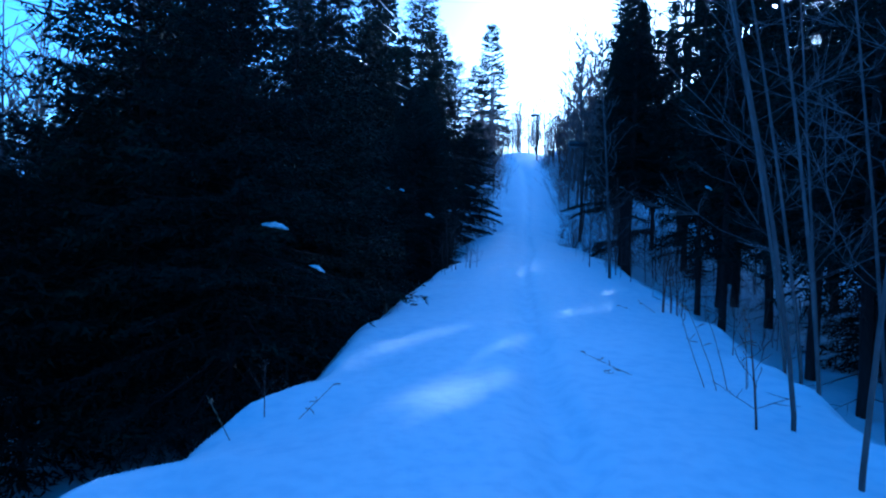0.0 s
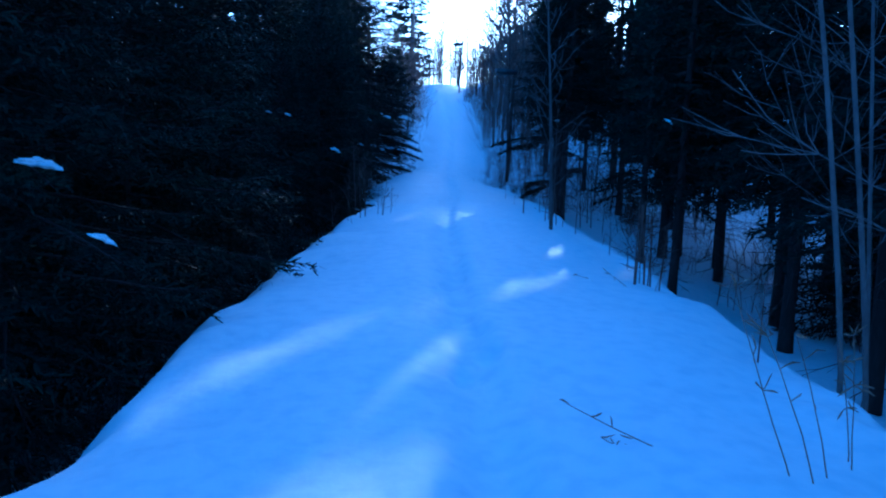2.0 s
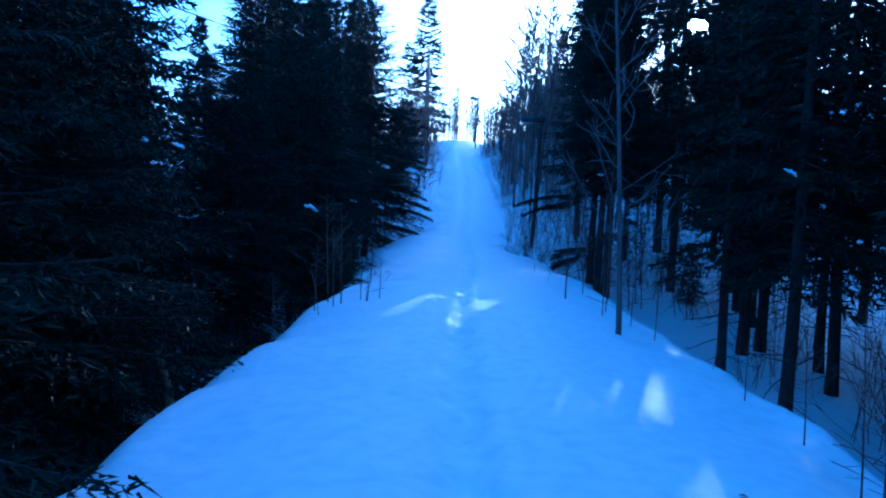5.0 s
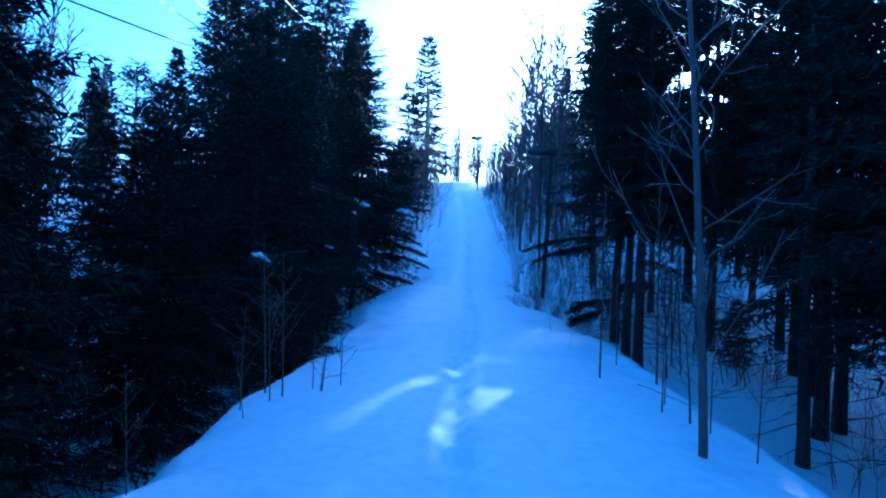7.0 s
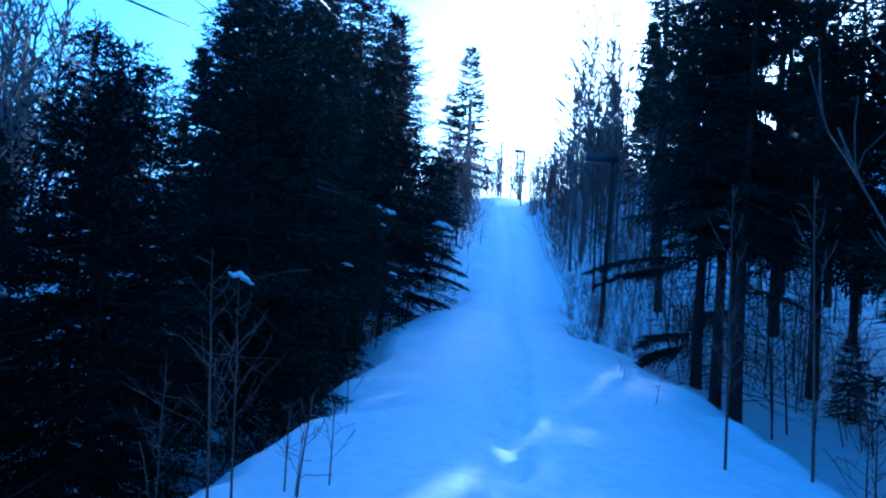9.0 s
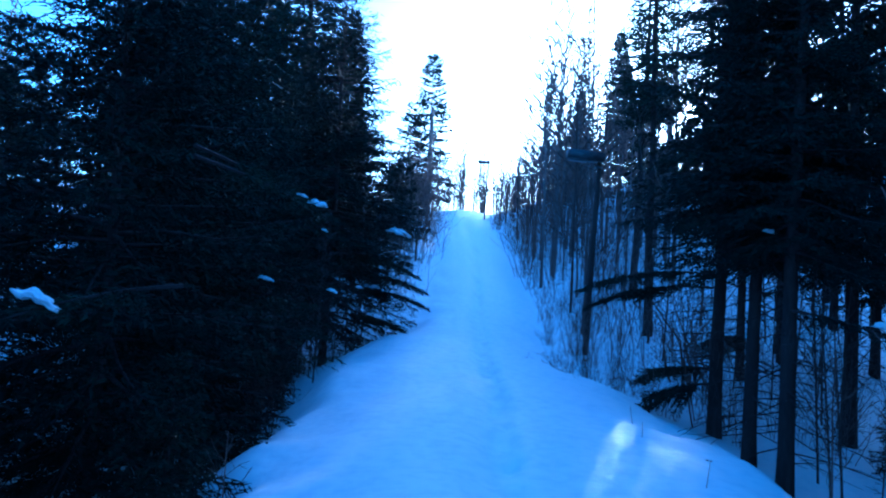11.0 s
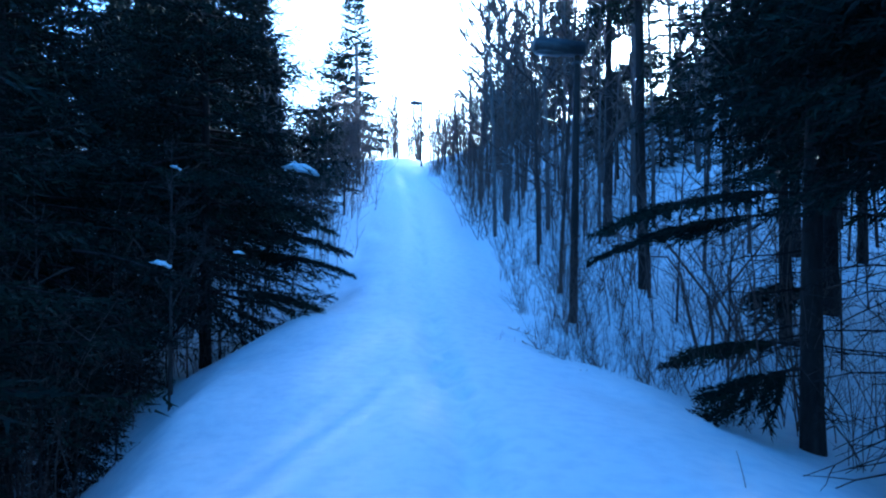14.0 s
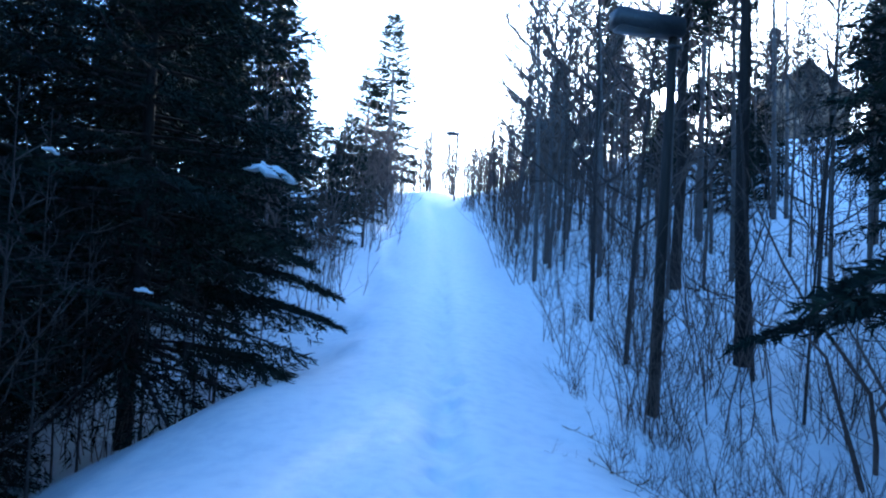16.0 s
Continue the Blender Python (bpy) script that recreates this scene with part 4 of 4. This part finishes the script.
# ---- dry weeds, broken twigs and a stub ----
def stalk(x, y, lean, az, tall, heads, seed, label):
    rnd = random.Random(seed)
    root = new("dry_weed")
    d = aim(az, 1.57 - lean)
    pts = branch_path((0, 0, -0.08), d, tall, rnd, 7, -0.1, 0.04)
    s_ = Shape()
    s_.tube(pts, np.linspace(0.0045, 0.002, 7), 4)
    part("stalk", s_, DRYGRASS, root)
    for k in range(heads * 2):
        i = rnd.randrange(3, 7)
        q = branch_path(pts[i], aim(rnd.uniform(0, 6.28), rnd.uniform(-0.3, 0.8)), tall * rnd.uniform(0.05, 0.15), rnd, 4, -0.3, 0.25)
        s_ = Shape()
        s_.tube(q, np.array([0.002, 0.0035, 0.0045, 0.0015]) * rnd.uniform(0.7, 1.4), 4)
        part("seed_head", s_, DRYGRASS, root)
    stand(root, x, y)
    return tagged(root, label, "dry weed", "dry weeds poking out of the snow")


WEED = "dry brown weed stalk leaning out of the snow"
for k, (x, y, lean, az, tall, heads) in enumerate(((2.3, 5.95, 0.35, 2.6, 1.0, 5), (2.38, 5.9, 0.3, 2.7, 0.95, 3), (2.5, 5.98, 0.25, 2.5, 0.8, 2), (2.7, 6.1, 0.1, 2.0, 0.75, 6), (1.95, 6.15, 1.2, 2.7, 0.7, 2), (1.85, 6.0, 1.35, 2.4, 0.5, 6), (2.75, 6.2, 0.12, 1.2, 0.7, 5),
                                                    (3.35, 10.5, 0.9, 2.8, 0.45, 3), (3.5, 10.4, 0.5, 0.5, 0.5, 3), (3.1, 10.6, 1.3, 2.2, 0.5, 6), (0.7, 17.9, 0.2, 1.0, 0.6, 1), (0.1, 17.1, 0.3, 2.0, 0.7, 1), (-1.1, 5.0, 0.9, 0.6, 0.5, 3), (-1.4, 4.8, 0.7, 2.6, 0.45, 2), (4.5, 23.6, 0.2, 1.0, 0.25, 0), (4.7, 24.4, 0.25, 2.0, 0.3, 0), (4.4, 21.9, 0.2, 0.6, 0.3, 1), (4.3, 14.4, 0.2, 0.6, 0.3, 1))):
    stalk(x, y, lean, az, tall, heads, 200 + k, WEED)
for k, (x, y, az, tall) in enumerate(((5.5, 27.3, 2.5, 0.9), (5.5, 27.9, 2.9, 0.9), (5.6, 28.6, 2.6, 1.1), (5.6, 29.6, 2.7, 0.9), (5.3, 26.9, 2.2, 0.5))):
    stalk(x, y, 1.25, az, tall, 5, 240 + k, "bent brown twig with withered leaves low over snow")

stub = Shape()
stub.tube([(0, 0, -0.3), (-0.05, 0, 0.15), (-0.13, 0.02, 0.42), (-0.2, 0.02, 0.62)], [0.05, 0.045, 0.036, 0.012], 8)
sb = new("broken_branch", stub.mesh("broken_branch", DRYGRASS))
sb.location = (-1.12, 14.7, ground_at(-1.12, 14.7) + 0.25)
tagged(sb, "pale broken branch stub standing beside the spruces", "branch")


# ---- low boughs of the near spruces ----
for k, (x, y, z) in enumerate(((4.9, 26.2, 2.4), (5.4, 27.2, 2.2), (2.2, 31.7, 1.9), (1.85, 31.3, 1.3), (1.8, 31.0, 2.6), (2.1, 32.2, 2.25), (6.1, 26.5, 0.75), (6.4, 27.7, 0.95), (7.9, 28.6, 1.4))):
    snowy_bough(x, y, z, 0.3, 340 + k, 150)


# ---- gaps in the crowns through which the low sun shines ----
def open_gaps(rays, towards, low=1.0):
    """Takes the sprays out of the crowns along each way to the sun: x, y, height over the snow, width, and growth per metre. low flattens the gaps."""
    sun_way = np.array(towards)
    side_way = np.array([sun_way[1], -sun_way[0], 0.0]) / np.linalg.norm(sun_way[:2])
    up_way = np.cross(side_way, sun_way)
    ragged_rng = np.random.default_rng(3)
    starts = np.array([(x, y, ground_at(x, y) + h) for x, y, h, _, _ in rays])
    width, growth = np.array([r[3] for r in rays]), np.array([r[4] for r in rays])
    flat = sun_way[:2] / np.linalg.norm(sun_way[:2])
    for ob in list(scene.objects):
        root = ob.parent
        if not root or ob.type != "MESH" or not root.name.startswith(("spruce_tree", "bare_tree")) or not ob.name.startswith(("crown", "branchwork", "bough_needles")):
            continue
        off = np.array(root.matrix_basis.translation)[:2] - starts[:, :2]
        ahead, aside = off @ flat, np.abs(off[:, 0] * flat[1] - off[:, 1] * flat[0])
        near = np.nonzero((ahead > -4) & (ahead < 115) & (aside < 4.6))[0]
        if not len(near):
            continue
        me = ob.data
        co = np.empty(len(me.vertices) * 3)
        me.vertices.foreach_get("co", co)
        co = co.reshape(-1, 3)
        m = np.array(root.matrix_basis @ ob.matrix_parent_inverse @ ob.matrix_basis)
        at = co @ m[:3, :3].T + m[:3, 3]
        clear = np.zeros(len(at), bool)
        ragged = np.repeat(0.55 + 0.75 * ragged_rng.random(len(at) // 3 + 1), 3)[:len(at)]
        for i in near:
            d = at - starts[i]
            along_way = d @ sun_way
            off_side = d @ side_way
            off_up = d @ up_way / low
            turn = np.arctan2(off_up, off_side)
            outline = 0.8 + 0.3 * np.sin(2 * turn + 1.7 * i) + 0.22 * np.sin(3 * turn + 2.9 * i)
            clear |= (along_way > 0.3) & (off_side ** 2 + off_up ** 2 < ((width[i] + growth[i] * along_way) * ragged * outline) ** 2)
        if not clear.any():
            continue
        faces = [list(f.vertices) for f in me.polygons if not clear[list(f.vertices)].any()]
        used_v = np.unique(np.concatenate([np.array(f) for f in faces])) if faces else np.array([], int)
        if not len(used_v):
            continue
        index = np.full(len(co), -1)
        index[used_v] = np.arange(len(used_v))
        fresh = bpy.data.meshes.new(me.name)
        fresh.from_pydata(co[used_v].tolist(), [], [[int(index[v]) for v in f] for f in faces])
        fresh.materials.append(me.materials[0])
        ob.data = fresh


SPOTS = [(6.7, 71.5, 0.4), (7.0, 73.0, 0.4), (7.2, 69.6, 0.3), (-0.81, 7.24, 0.15), (-0.49, 7.69, 0.15), (-0.13, 8.24, 0.15), (0.28, 8.6, 0.13), (0.7, 7.81, 0.17), (0.37, 7.31, 0.15), (0.0, 5.7, 0.2), (0.25, 5.68, 0.17), (1.73, 10.0, 0.14), (2.2, 10.5, 0.1), (1.65, 4.35, 0.07),
         (0.85, 9.4, 0.2), (2.5, 13.4, 0.1), (2.42, 12.8, 0.13), (3.05, 12.95, 0.18), (3.0, 12.6, 0.1), (3.62, 11.74, 0.12), (4.3, 15.3, 0.12), (3.77, 12.07, 0.14), (0.87, 14.4, 0.1), (2.3, 17.25, 0.22), (2.45, 17.55, 0.15), (2.02, 16.6, 0.2),
         (2.15, 18.0, 0.08), (2.28, 19.35, 0.2), (1.5, 17.7, 0.1), (1.22, 17.2, 0.08), (1.52, 18.1, 0.14), (1.0, 16.9, 0.08), (2.5, 10.8, 0.08)]
VIEWS = [(0.14, 2.19), (0.84, 7.55), (1.34, 11.27), (1.37, 11.9), (1.77, 17.6), (2.05, 19.84), (2.19, 20.56), (2.31, 21.3), (2.5, 22.13), (2.77, 23.74)]
open_gaps([(x, y, 0.0, 1.15 * w, 0.0026) for x, y, w in SPOTS], SUN_DIR, 0.5)
open_gaps([(x, y, 1.45, 0.05, 0.0115) for x, y in VIEWS], DISC_DIR)
